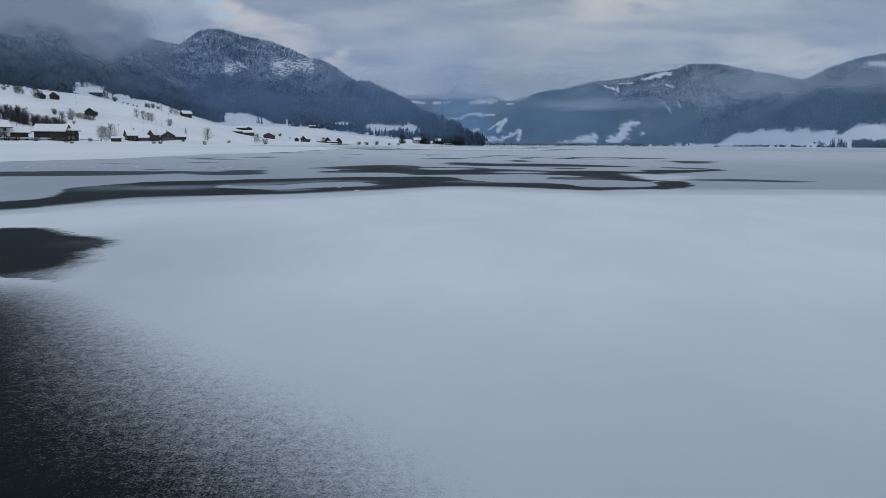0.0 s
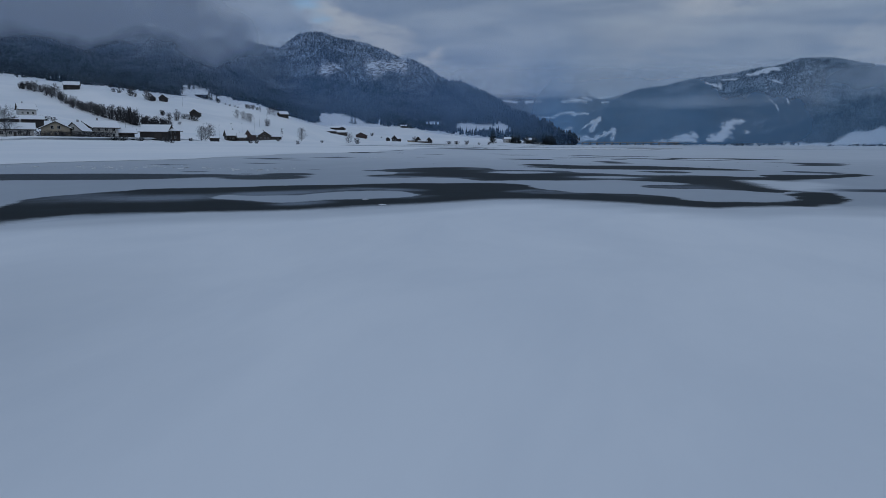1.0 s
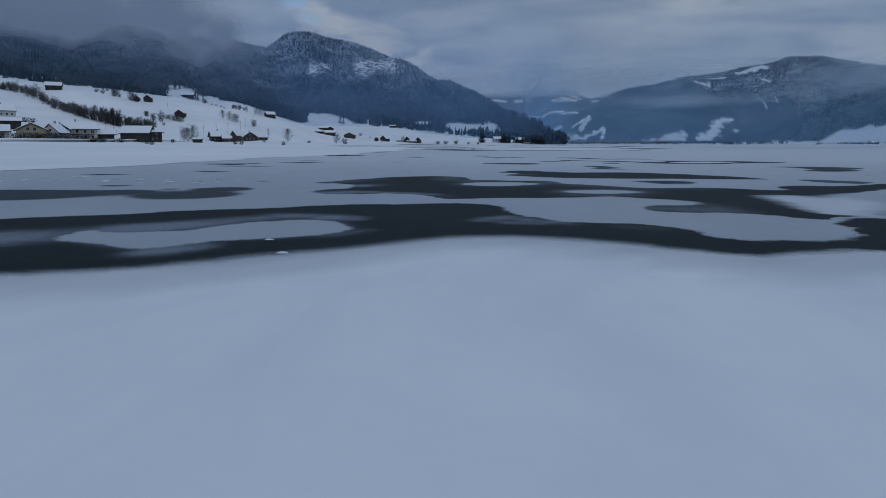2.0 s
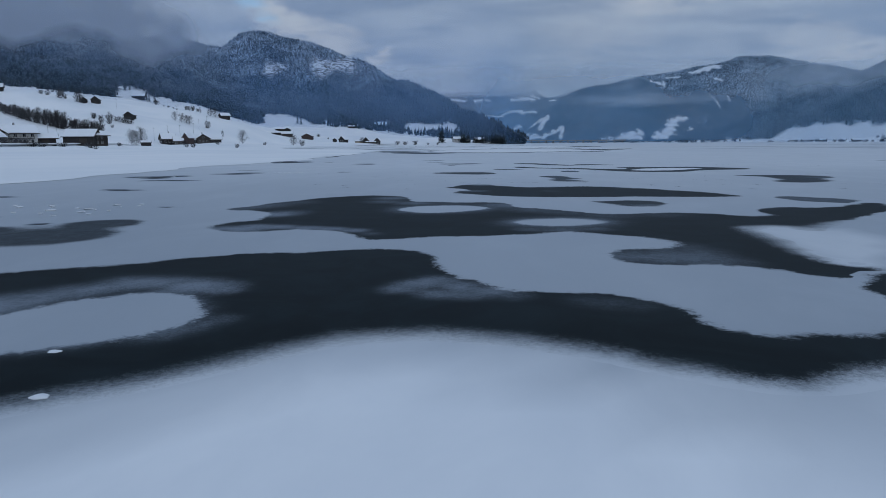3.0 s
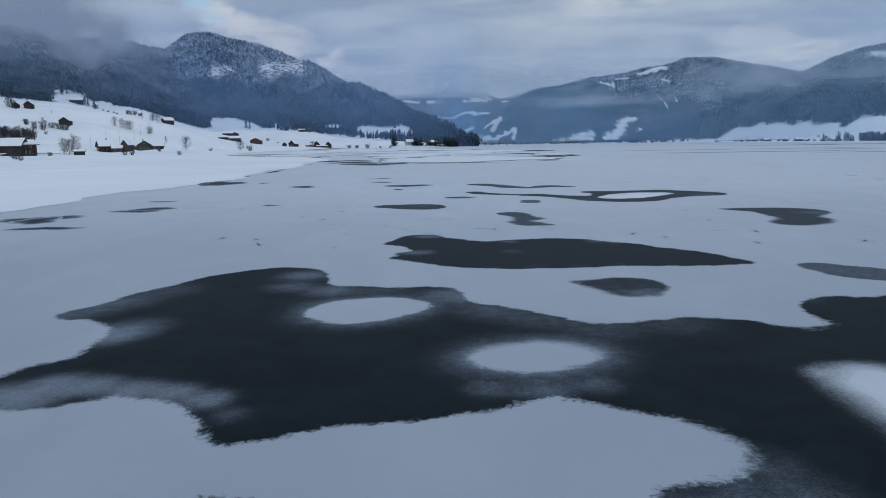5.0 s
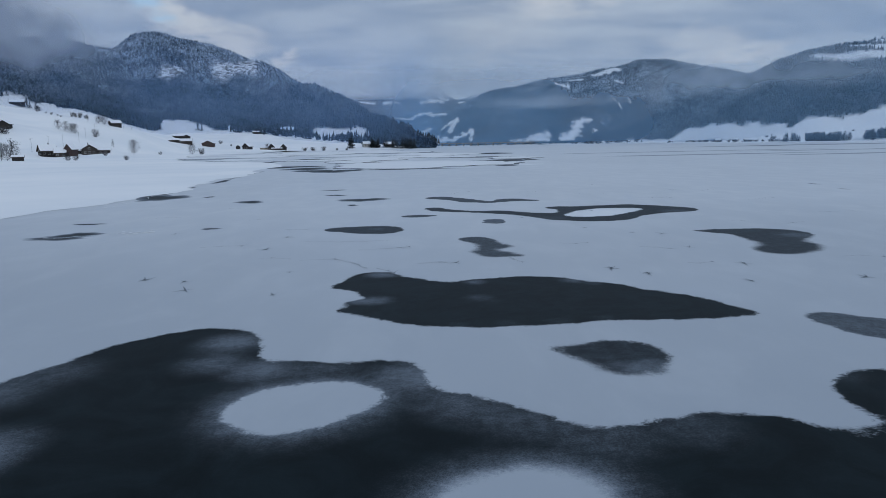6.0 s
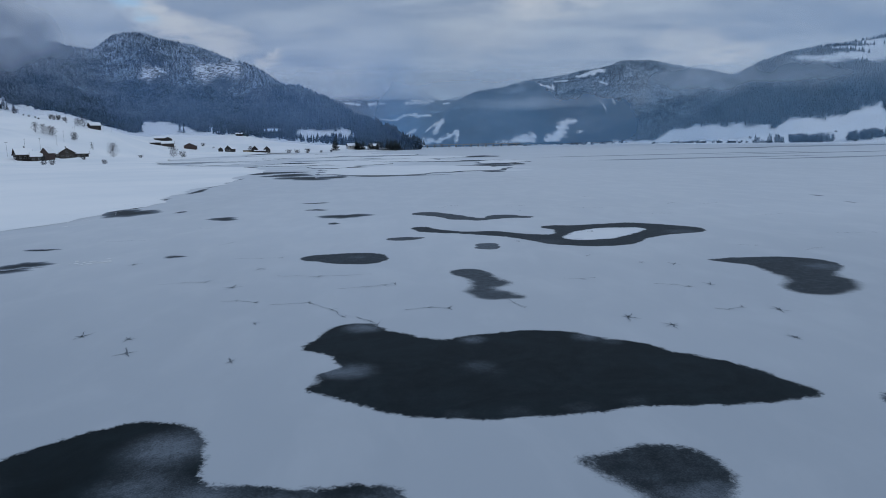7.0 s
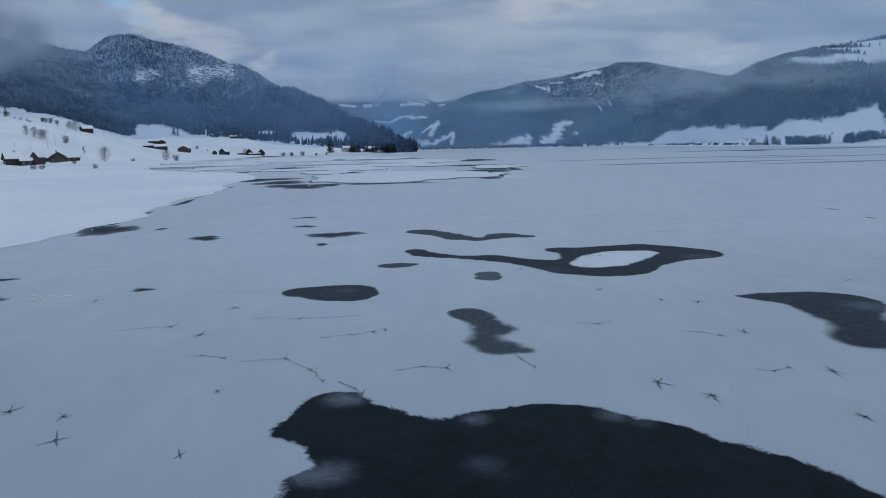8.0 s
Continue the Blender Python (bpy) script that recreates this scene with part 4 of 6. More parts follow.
def shore_wood(land):
    """Forest above the meadow; beyond the cove it comes down to the water."""
    bearing = (land[:, 0] - 3.0) / np.maximum(land[:, 1] - 40.0, 50.0)
    edge = np.interp(bearing, [0.2, 0.35, 0.403, 0.425, 0.444, 0.489, 0.542, 0.590, 0.601, 0.623, 0.678, 0.72, 0.766, 0.772, 0.79, 1.2], [0, 4, 4, 14, 22, 27, 23, 20, 17, 30, 27, 35, 46, 46, 20, 22])
    edge = edge + 1.6 * np.sin(land[:, 1] * 0.13) + 1.2 * np.sin(land[:, 0] * 0.31 + land[:, 1] * 0.05)
    return np.clip((land[:, 2] - edge) / 3, 0, 1)


R_SHORE = [(430, 250, 0.03), (420, 480, 0.03), (404, 640, 0.03), (402, 760, 0.03), (400, 900, 0.03), (412, 1080, 0.03), (330, 1230, 0.03), (180, 1370, 0.03), (60, 1480, 0.03)]
R_BANK = [(x + 14, y + 6, 1.0) for x, y, z in R_SHORE]
R_FLAT = [(x + 70, y + 20, 2.4) for x, y, z in R_SHORE]
R_MEADOW = [(800, 200, 30), (760, 480, 40), (723, 800, 50), (641, 850, 44), (540, 880, 27), (500, 980, 16), (420, 1290, 6), (280, 1440, 5), (100, 1560, 4)]
R_CREST = [(1200, 500, 190), (1100, 800, 190), (911, 1050, 176), (828, 1100, 162), (748, 1120, 153), (690, 1150, 143), (600, 1150, 112), (520, 1340, 26), (240, 1560, 6)]
R_BACK = [(x + 120, y + 400, z - 60) for x, y, z in R_CREST]
UPPER = [(690, 123, 80, 9), (800, 140, 95, 22), (730, 122, 60, 12)]
loft("mountain_meadow", [R_SHORE, R_BANK, R_FLAT, R_MEADOW, R_CREST, R_BACK], 170, 120, 9, 100, SLOPE, "snowy shore meadow rising to a wooded mountain",
     {"wood": lambda a: shore_wood(a) * wood_except(UPPER)(a), "rock": lambda a: 0 * a[:, 0]}, hold=0.3)

P_BASE = [(70, 1480, -2), (130, 1430, 0), (200, 1400, 2), (270, 1370, 4), (340, 1340, 6), (420, 1350, 8), (520, 1380, 20), (620, 1400, 30), (760, 1420, 40), (950, 1450, 50)]
P_MID = [(80, 1520, 8), (140, 1560, 40), (200, 1600, 60), (290, 1620, 80), (380, 1640, 95), (470, 1650, 105), (560, 1650, 115), (660, 1650, 125), (790, 1650, 120), (960, 1650, 115)]
P_CREST = [(84, 1560, 10), (140, 1700, 66), (191, 1800, 98), (216, 1850, 114), (261, 1880, 136), (335, 1890, 145), (409, 1890, 163), (483, 1890, 172), (557, 1890, 189), (630, 1890, 203), (660, 1890, 216), (717, 1890, 214), (762, 1890, 202), (850, 1890, 186), (950, 1850, 160)]
P_BACK = [(x, y + 500, z - 120) for x, y, z in P_CREST]
CLEAR_P = [(94, 34, 145, 60, 4), (145, 60, 120, 30, 5), (96, 20, 112, 16, 4), (92, 11, 124, 14, 5), (124, 14, 168, 33, 4.5), (168, 33, 156, 11, 4), (236, 6, 300, 11, 6), (275, 14, 308, 21, 6), (328, 10, 362, 22, 8), (360, 24, 386, 42, 8), (386, 44, 420, 52, 6), (400, 20, 404, 24, 6),
           (512, 170, 545, 178, 5), (545, 179, 575, 190, 8), (576, 186, 592, 204, 8), (538, 154, 520, 112, 0.6), (520, 112, 503, 72, 1.2), (552, 152, 562, 144, 4), (546, 110, 526, 72, 0.8), (412, 150, 428, 142, 5), (440, 148, 436, 136, 4), (452, 158, 482, 160, 2.6)]
loft("mountain_piste", [P_BASE, P_MID, P_CREST, P_BACK], 260, 130, 12, 120, SLOPE, "hazy wooded mountain with snow clearings and a ski run",
     {"wood": wood_except((), CLEAR_P), "rock": lambda a: 0 * a[:, 0]}, calm=0.667)

V_BASE = [(-500, 1700, -5), (-50, 1650, 2), (60, 1600, 2), (130, 1600, 4), (250, 1700, 10), (600, 1900, 20)]
V_MID = [(-500, 2100, 90), (-80, 2050, 60), (84, 2000, 34), (165, 2000, 60), (230, 2050, 64), (600, 2200, 90)]
V_CREST = [(-500, 2600, 200), (-160, 2600, 104), (-59, 2600, 102), (15, 2600, 106), (92, 2600, 122), (182, 2600, 118), (235, 2600, 128), (300, 2600, 150), (600, 2600, 220)]
V_BACK = [(x, y + 400, z - 70) for x, y, z in V_CREST]
CLEAR_V = [(-20, 92, 14, 94, 3.5), (14, 94, 60, 88, 4), (62, 93, 90, 108, 5), (86, 108, 130, 110, 6), (120, 100, 164, 103, 8), (78, 36, 104, 48, 5), (60, 26, 90, 30, 4), (190, 92, 215, 100, 4)]
loft("valley_slope", [V_BASE, V_MID, V_CREST, V_BACK], 220, 110, 9, 130, SLOPE, "snowy valley slope with strips of forest, far off",
     {"wood": wood_except((), CLEAR_V), "rock": lambda a: 0 * a[:, 0]}, calm=0.667)
F_BASE = [(-1500, 3400, 40), (-200, 3400, 60), (100, 3400, 60), (400, 3400, 60), (1500, 3400, 40)]
F_CREST = [(-1500, 4000, 420), (-400, 4000, 300), (-247, 4000, 272), (-124, 4000, 290), (-20, 4000, 286), (70, 4000, 312), (160, 4000, 290), (231, 4000, 306), (310, 4000, 270), (392, 4000, 262), (600, 4000, 300), (1500, 4000, 400)]
CLEAR_F = [(-186, 234, -104, 220, 6), (-54, 222, -20, 224, 8), (0, 226, 24, 222, 5), (140, 226, 215, 222, 7), (180, 240, 262, 226, 8), (240, 252, 290, 236, 7), (350, 222, 380, 226, 5), (60, 258, 110, 262, 5)]
F_BACK = [(x, y + 400, z - 200) for x, y, z in F_CREST]
loft("mountain_far", [spline(F_BASE, 9).tolist(), F_CREST, F_BACK], 220, 90, 16, 160, SLOPE, "distant snowy mountain with rocky crest",
     {"wood": wood_except((), CLEAR_F), "rock": lambda a: np.clip((a[:, 2] - 240) / 25, 0, 0.8)})
B_BASE = [(-900, -500, -1), (-300, -600, -1), (200, -620, -1), (700, -500, -1), (1000, -100, -1), (900, 300, -1)]
B_CREST = [(-1700, -900, 200), (-500, -1600, 180), (300, -1700, 190), (1200, -1300, 210), (1800, -300, 220), (1500, 400, 200)]
loft("hills_behind", [B_BASE, B_CREST, [(x * 1.3, y * 1.3, 0) for x, y, z in B_CREST]], 60, 30, 20, 150, SLOPE, "snowy wooded hills closing the valley", {"wood": lambda a: np.ones(len(a)), "rock": lambda a: 0 * a[:, 0]})

# ---------------------------------------------------------------- height over the land
from mathutils.bvhtree import BVHTree
TREES = {k: BVHTree.FromPolygons([tuple(p) for p in a.reshape(-1, 3)], grid_faces(*a.shape[:2]).tolist()) for k, a in SURFACES.items()}


def height(x, y, names=("hillside", "mountain_wooded")):
    best = 0.0
    for key in names:
        spot = TREES[key].ray_cast(Vector((x, y, 900)), Vector((0, 0, -1)))[0]
        if spot is not None:
            best = max(best, spot.z)
    return best


# ---------------------------------------------------------------- forests


def conifer_shape(sides, tiers):
    """Stacked skirts of drooping boughs; unit height."""
    verts, faces = [], []
    for k in range(tiers):
        z0, z1 = 0.10 + 0.62 * k / tiers, 0.10 + 0.62 * k / tiers + 0.9 / (k * 0.35 + 1.6)
        r = 0.20 * (1 - k / (tiers + 0.6))
        base = len(verts)
        for s in range(sides):
            a = 2 * math.pi * (s + 0.37 * k) / sides
            w = r * (1.0 if s % 2 else 0.72)
            verts.append((math.cos(a) * w, math.sin(a) * w, z0 - (0.03 if s % 2 else -0.02)))
        verts.append((0, 0, min(z1, 1.0) if k < tiers - 1 else 1.0))
        faces += [(base + s, base + (s + 1) % sides, base + sides) for s in range(sides)]
    return np.array(verts), np.array(faces)


def forest(name, surface, count, tall, keep, label, seed, slender=1.0, facets=(6, 3)):
    """Spruces scattered over a land surface where keep(points) allows."""
    rng = np.random.default_rng(seed)
    a = SURFACES[surface]
    rows, cols = a.shape[:2]
    cells = np.linalg.norm(np.cross(a[1:, :-1] - a[:-1, :-1], a[:-1, 1:] - a[:-1, :-1]), axis=2).ravel()
    pick = rng.choice(len(cells), count, p=cells / cells.sum())
    i, j = pick // (cols - 1), pick % (cols - 1)
    s, t = rng.random((2, count, 1))
    spots = (a[i, j] * (1 - s) + a[i + 1, j] * s) * (1 - t) + (a[i, j + 1] * (1 - s) + a[i + 1, j + 1] * s) * t
    spots = spots[keep(spots) > rng.random(len(spots))]
    if surface == "mountain_wooded":
        spots[:, 2] = [max(z, height(x, y, ("hillside",))) for x, y, z in spots]
    count = len(spots)
    shape, tris = conifer_shape(*facets)
    size = tall * rng.uniform(0.55, 1.12, count)
    turn = rng.uniform(0, 6.28, count)
    wide = size * rng.uniform(0.85, 1.35, count) * slender
    c, sn = np.cos(turn) * wide, np.sin(turn) * wide
    v = np.empty((count, len(shape), 3))
    v[:, :, 0] = shape[:, 0] * c[:, None] - shape[:, 1] * sn[:, None] + spots[:, :1]
    v[:, :, 1] = shape[:, 0] * sn[:, None] + shape[:, 1] * c[:, None] + spots[:, 1:2]
    v[:, :, 2] = shape[:, 2] * size[:, None] + spots[:, 2:] - 0.8
    f = (tris[None] + (np.arange(count) * len(shape))[:, None, None]).reshape(-1, 3)
    me = bpy.data.meshes.new(name)
    me.vertices.add(count * len(shape))
    me.vertices.foreach_set("co", v.ravel())
    me.loops.add(f.size)
    me.loops.foreach_set("vertex_index", f.ravel().astype(np.int32))
    me.polygons.add(len(f))
    me.polygons.foreach_set("loop_start", np.arange(0, f.size, 3, dtype=np.int32))
    me.materials.append(NEEDLES)
    me.update(calc_edges=True)
    return tagged(new(name, me), label, "forest", kind="stuff")


def without(*spots):
    bare = ellipse_mark(spots)
    return lambda p: 1 - bare(p)


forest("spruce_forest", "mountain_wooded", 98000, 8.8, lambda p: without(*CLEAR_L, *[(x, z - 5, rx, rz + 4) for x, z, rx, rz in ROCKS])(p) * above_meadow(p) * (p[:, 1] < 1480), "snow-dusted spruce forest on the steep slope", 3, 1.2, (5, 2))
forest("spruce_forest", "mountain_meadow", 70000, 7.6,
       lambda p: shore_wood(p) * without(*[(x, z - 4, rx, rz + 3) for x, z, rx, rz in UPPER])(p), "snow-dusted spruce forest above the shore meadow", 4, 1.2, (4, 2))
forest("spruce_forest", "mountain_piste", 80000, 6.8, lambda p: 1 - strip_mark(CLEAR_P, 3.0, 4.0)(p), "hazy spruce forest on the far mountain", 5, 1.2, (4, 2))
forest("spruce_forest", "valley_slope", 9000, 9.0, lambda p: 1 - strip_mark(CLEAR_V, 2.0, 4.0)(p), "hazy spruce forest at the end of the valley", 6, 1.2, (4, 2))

# ---------------------------------------------------------------- mist


def mist_bank(lines, thick, label, along=70, across=26, mat=MIST):
    """A veil of mist hung through lines of points; thick(points, u, v) says how dense it is. It thins out at its ends."""
    ring = np.array([spline(line, along) for line in lines])
    sheet = spline(ring, across).reshape(-1, 3)
    u, v = np.tile(np.linspace(0, 1, along), across), np.repeat(np.linspace(0, 1, across), along)
    dense = np.clip(thick(sheet, u, v), 0, 3) * rise1(u, 0, 0.10) * rise1(1 - u, 0, 0.10)
    me = mesh_of("mist_bank", sheet, grid_faces(across, along), mat, True, {"thick": dense})
    return tagged(new("mist_bank", me), label, "mist", kind="stuff")


def bump1(v, lo, mid, hi):
    """0 at lo and hi, 1 at mid, smooth."""
    u = np.where(v < mid, (v - lo) / (mid - lo), (hi - v) / (hi - mid))
    u = np.clip(u, 0, 1)
    return u * u * (3 - 2 * u)


def rise1(v, lo, hi):
    u = np.clip((v - lo) / (hi - lo), 0, 1)
    return u * u * (3 - 2 * u)


def curtain(path, levels):
    """Upright lines along a path on the ground, at the heights given."""
    return [[(x, y, z0 + z) for x, y, z0 in path] for z in levels]


# blue sheet as aerial haze in front of the wooded slope, hung along the forest edge
FOREST_EDGE = [(-900, 380), (-691, 588), (-585, 660), (-470, 692), (-413, 700), (-398, 722), (-386, 780), (-377, 838), (-350, 883), (-283, 887), (-268, 960), (-200, 1003), (-147, 978), (-95, 956), (20, 925), (75, 935)]
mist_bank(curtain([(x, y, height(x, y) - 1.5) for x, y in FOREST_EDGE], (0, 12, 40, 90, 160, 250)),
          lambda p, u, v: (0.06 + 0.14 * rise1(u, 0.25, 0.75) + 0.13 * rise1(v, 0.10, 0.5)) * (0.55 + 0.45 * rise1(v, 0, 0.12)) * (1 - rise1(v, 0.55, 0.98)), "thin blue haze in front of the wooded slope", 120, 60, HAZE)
# another such sheet along the other shore, thicker towards the end of the valley
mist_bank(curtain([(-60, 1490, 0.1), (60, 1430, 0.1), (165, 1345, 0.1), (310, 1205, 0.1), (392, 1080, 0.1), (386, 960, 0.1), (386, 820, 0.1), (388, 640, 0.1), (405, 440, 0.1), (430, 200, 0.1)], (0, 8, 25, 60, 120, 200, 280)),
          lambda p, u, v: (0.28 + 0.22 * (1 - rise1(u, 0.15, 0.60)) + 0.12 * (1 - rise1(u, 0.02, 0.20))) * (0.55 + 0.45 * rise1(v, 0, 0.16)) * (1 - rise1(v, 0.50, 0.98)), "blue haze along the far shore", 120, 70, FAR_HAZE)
# a heavy cloud on the highest summit
CLOUD_EDGE = [(-1700, 420), (-1400, 560), (-1050, 640), (-780, 760), (-600, 880), (-460, 960), (-330, 1010)]
mist_bank([[(x, y, z) for x, y in CLOUD_EDGE] for z in (60, 100, 150, 210, 290)],
          lambda p, u, v: 1.9 * rise1(p[:, 2] + 34 * fbm(p[:, ::2], 90, 4, 3.0) + 0.05 * (p[:, 0] + 560), 96, 176) * (1 - rise1(p[:, 0] + 40 * fbm(p[:, ::2], 60, 3, 5.0), -520, -350)) * (1 - rise1(v, 0.55, 0.95)),
          "low grey cloud hanging over the summit", 110, 70, CLOUD)
mist_bank([[(130, 1480, z), (240, 1500, z), (360, 1500, z), (480, 1490, z + 4), (640, 1480, z + 10)] for z in (66, 80, 90, 102, 118)],
          lambda p, u, v: 0.60 * bump1(p[:, 2] - 0.02 * (p[:, 0] - 300), 72, 88, 110) * bump1(p[:, 0], 140, 320, 600), "band of pale mist across the mountain")
# drifting in front of the saddle on the other shore
mist_bank([[(350, 1070, z), (450, 985, z), (540, 905, z), (650, 830, z + 5), (840, 760, z + 10)] for z in (56, 74, 88, 104, 128)],
          lambda p, u, v: 0.5 * bump1(p[:, 2] - 0.02 * (p[:, 0] - 540) + 15 * fbm(p[:, ::2], 40, 5, 2.0), 60, 90, 126) * bump1(p[:, 0], 310, 470, 780), "streak of mist in front of the saddle", 80, 40)
# its thin lower part stands in for distance haze below the cloud
mist_bank([[(-900, 3000, z), (-100, 3000, z), (200, 3000, z), (500, 3000, z), (1200, 3000, z)] for z in (20, 120, 200, 280, 360)],
          lambda p, u, v: (0.22 * rise1(v, 0, 0.1) + 0.70 * rise1(p[:, 2] + 12 * fbm(p[:, ::2], 90, 4, 2.0), 186, 226)) * (1 - rise1(v, 0.66, 0.98)), "bank of cloud in front of the far mountains", 90, 50)

# ---------------------------------------------------------------- houses and barns


def box(bm, x, y, z, sx, sy, sz, turn=None):
    """A box with its middle at x, y, z."""
    made = bmesh.ops.create_cube(bm, size=1.0)["verts"]
    m = Matrix.Translation((x, y, z)) @ (turn or Matrix()) @ Matrix.Diagonal((sx, sy, sz, 1))
    bmesh.ops.transform(bm, matrix=m, verts=made)
    return made


def bevelled(bm, width):
    bmesh.ops.bevel(bm, geom=bm.edges[:], offset=width, segments=1, affect="EDGES")
    return bm


def gable_body(length, width, eave, rise):
    bm = bmesh.new()
    h, w = length / 2, width / 2
    ends = []
    for x in (-h, h):
        ends.append([bm.verts.new(v) for v in ((x, -w, -1.5), (x, w, -1.5), (x, w, eave), (x, 0, eave + rise), (x, -w, eave))])
    a, b = ends
    bm.faces.new(a[::-1])
    bm.faces.new(b)
    for i in range(5):
        j = (i + 1) % 5
        bm.faces.new((a[i], a[j], b[j], b[i]))
    return bm


def roof_slab(length, width, eave, rise, side, over, lift, thick, inset=0.0):
    """One slope of a gable roof as a solid slab."""
    bm = bmesh.new()
    slope = rise / (width / 2)
    run = width / 2 + over - inset
    h = length / 2 + over - inset
    pts = []
    for x in (-h, h):
        for y, up in ((0.0, 0.0), (run, 0.0), (run, thick), (0.0, thick)):
            pts.append(bm.verts.new((x, side * y, eave + rise - slope * y + lift + up)))
    for q in ((0, 1, 2, 3), (7, 6, 5, 4), (0, 4, 5, 1), (1, 5, 6, 2), (2, 6, 7, 3), (3, 7, 4, 0)):
        bm.faces.new([pts[i] for i in q])
    bmesh.ops.recalc_face_normals(bm, faces=bm.faces[:])
    return bm


def window(parent, x, y, z, w, h, face):
    """A framed window on the wall that faces -y (0), +x (1) or -x (3)."""
    turn = Matrix.Translation((x, y, z)) @ Matrix.Rotation(radians(90) * face, 4, "Z")
    bm = bmesh.new()
    for sx, sz, px, pz in ((w + 0.2, 0.1, 0, h / 2 + 0.05), (w + 0.2, 0.1, 0, -h / 2 - 0.05), (0.1, h, -w / 2 - 0.05, 0), (0.1, h, w / 2 + 0.05, 0), (0.07, h, 0, 0)):
        box(bm, px, -0.03, pz, sx, 0.12, sz)
    bmesh.ops.transform(bm, matrix=turn, verts=bm.verts[:])
    frame_part = part("window", bm, WHITE_WALL, parent)
    bm = bmesh.new()
    box(bm, 0, -0.01, 0, w, 0.04, h)
    bmesh.ops.transform(bm, matrix=turn, verts=bm.verts[:])
    part("pane", bm, GLASS, frame_part)


def house(name, label, category, x, y, rz, length, width, eave, rise, wall, windows=(), over=0.7, chimney=None, door=None, balcony=False, gable=None, snow=0.28, drop=0.0, group=""):
    """A gable-roofed building; its ridge runs along local x, its front faces local -y."""
    root = new(name)
    root.empty_display_size = 2
    part("wall", gable_body(length, width, eave, rise), wall, root)
    if gable is not None:
        for sx in (-1, 1):
            bm = bmesh.new()
            px = sx * (length / 2 + 0.04)
            tri = [bm.verts.new((px + d, yy, zz)) for d in (-0.05, 0.05) for yy, zz in ((-width / 2, eave), (width / 2, eave), (0, eave + rise))]
            for q in ((0, 1, 2), (5, 4, 3), (0, 3, 4, 1), (1, 4, 5, 2), (2, 5, 3, 0)):
                bm.faces.new([tri[i] for i in q])
            bmesh.ops.recalc_face_normals(bm, faces=bm.faces[:])
            part("gable_boards", bm, gable, root, "dark boarded gable")
    for side in (-1, 1):
        slab = part("roof_slope", bevelled(roof_slab(length, width, eave, rise, side, over, 0.02, 0.22), 0.04), TILES, root)
        if snow > 0:
            part("snow_cover", bevelled(roof_slab(length, width, eave, rise, side, over, 0.245, snow, 0.12), snow * 0.4), ROOF_SNOW, slab, "thick snow on the roof")
    for face, u, z, w, h in windows:
        if face == 0:
            window(root, u, -width / 2 - 0.02, z, w, h, 0)
        else:
            window(root, (length / 2 + (0.1 if gable else 0.02)) * (1 if face == 1 else -1), u, z, w, h, face)
    if door is not None:
        face, u, w, h = door
        bm = bmesh.new()
        if face == 0:
            box(bm, u, -width / 2 - 0.04, h / 2, w, 0.12, h)
        else:
            box(bm, (length / 2 + 0.04) * (1 if face == 1 else -1), u, h / 2, 0.12, w, h)
        part("door", bevelled(bm, 0.02), BROWN_WOOD, root, "plain wooden door")
    if chimney is not None:
        bm = bmesh.new()
        box(bm, chimney, 0.5, eave + rise + 0.5, 0.7, 0.7, 2.0)
        stack = part("chimney", bevelled(bm, 0.03), CONCRETE, root)
        bm = bmesh.new()
        box(bm, chimney, 0.5, eave + rise + 1.58, 0.85, 0.85, 0.16)
        part("chimney_cap", bevelled(bm, 0.05), ROOF_SNOW, stack, "snow-capped chimney top")
    if balcony:
        bm = bmesh.new()
        box(bm, 0, -width / 2 - 0.6, eave * 0.52, length * 0.8, 1.2, 0.18)
        deck_part = part("balcony", bm, BROWN_WOOD, root, "wooden balcony")
        bm = bmesh.new()
        box(bm, 0, -width / 2 - 1.15, eave * 0.52 + 0.95, length * 0.8, 0.10, 0.12)
        for k in range(9):
            box(bm, (k / 8 - 0.5) * length * 0.78, -width / 2 - 1.15, eave * 0.52 + 0.5, 0.10, 0.08, 0.85)
        part("railing", bm, BROWN_WOOD, deck_part)
    root.matrix_world = pose(x, y, height(x, y) - drop, 0, 0, rz)
    return tagged(root, label, category, group)


def rows_of(face, us, zs, w=1.0, h=1.2):
    return [(face, u, z, w, h) for u in us for z in zs]


VILLAGE, BARNS = "houses on the lake shore", "barns on the meadow"
house("house", "cream rendered house with a broad snowy gable roof", "house", -198, 270, 128, 11, 10.5, 4.0, 2.6, YELLOW_WALL, rows_of(3, (-2.6, 0, 2.6), (1.6,)) + rows_of(3, (-1.2, 1.2), (4.4,)), 1.0, 2, (3, 3.9, 1.0, 2.0), gable=None, group=VILLAGE)
house("house", "small white house with a steep snowy roof", "house", -195, 280, 100, 8, 7, 3.4, 3.2, WHITE_WALL, rows_of(3, (-1.7, 1.7), (1.6,)) + [(3, 0, 4.2, 1.0, 1.1)] + rows_of(0, (-2, 1.5), (1.8,)), 0.8, 1.5, group=VILLAGE)
house("house", "long white house with two rows of windows", "house", -196, 297, 46, 13, 9, 5.2, 2.6, WHITE_WALL, rows_of(0, (-4.6, -1.6, 1.6, 4.6), (1.6, 4.0)) + rows_of(1, (-2.4, 0, 2.4), (1.6, 4.0)) + [(1, 0, 6.0, 0.9, 1.0)], 1.0, -1, (0, 0, 1.0, 2.0), True, group=VILLAGE)
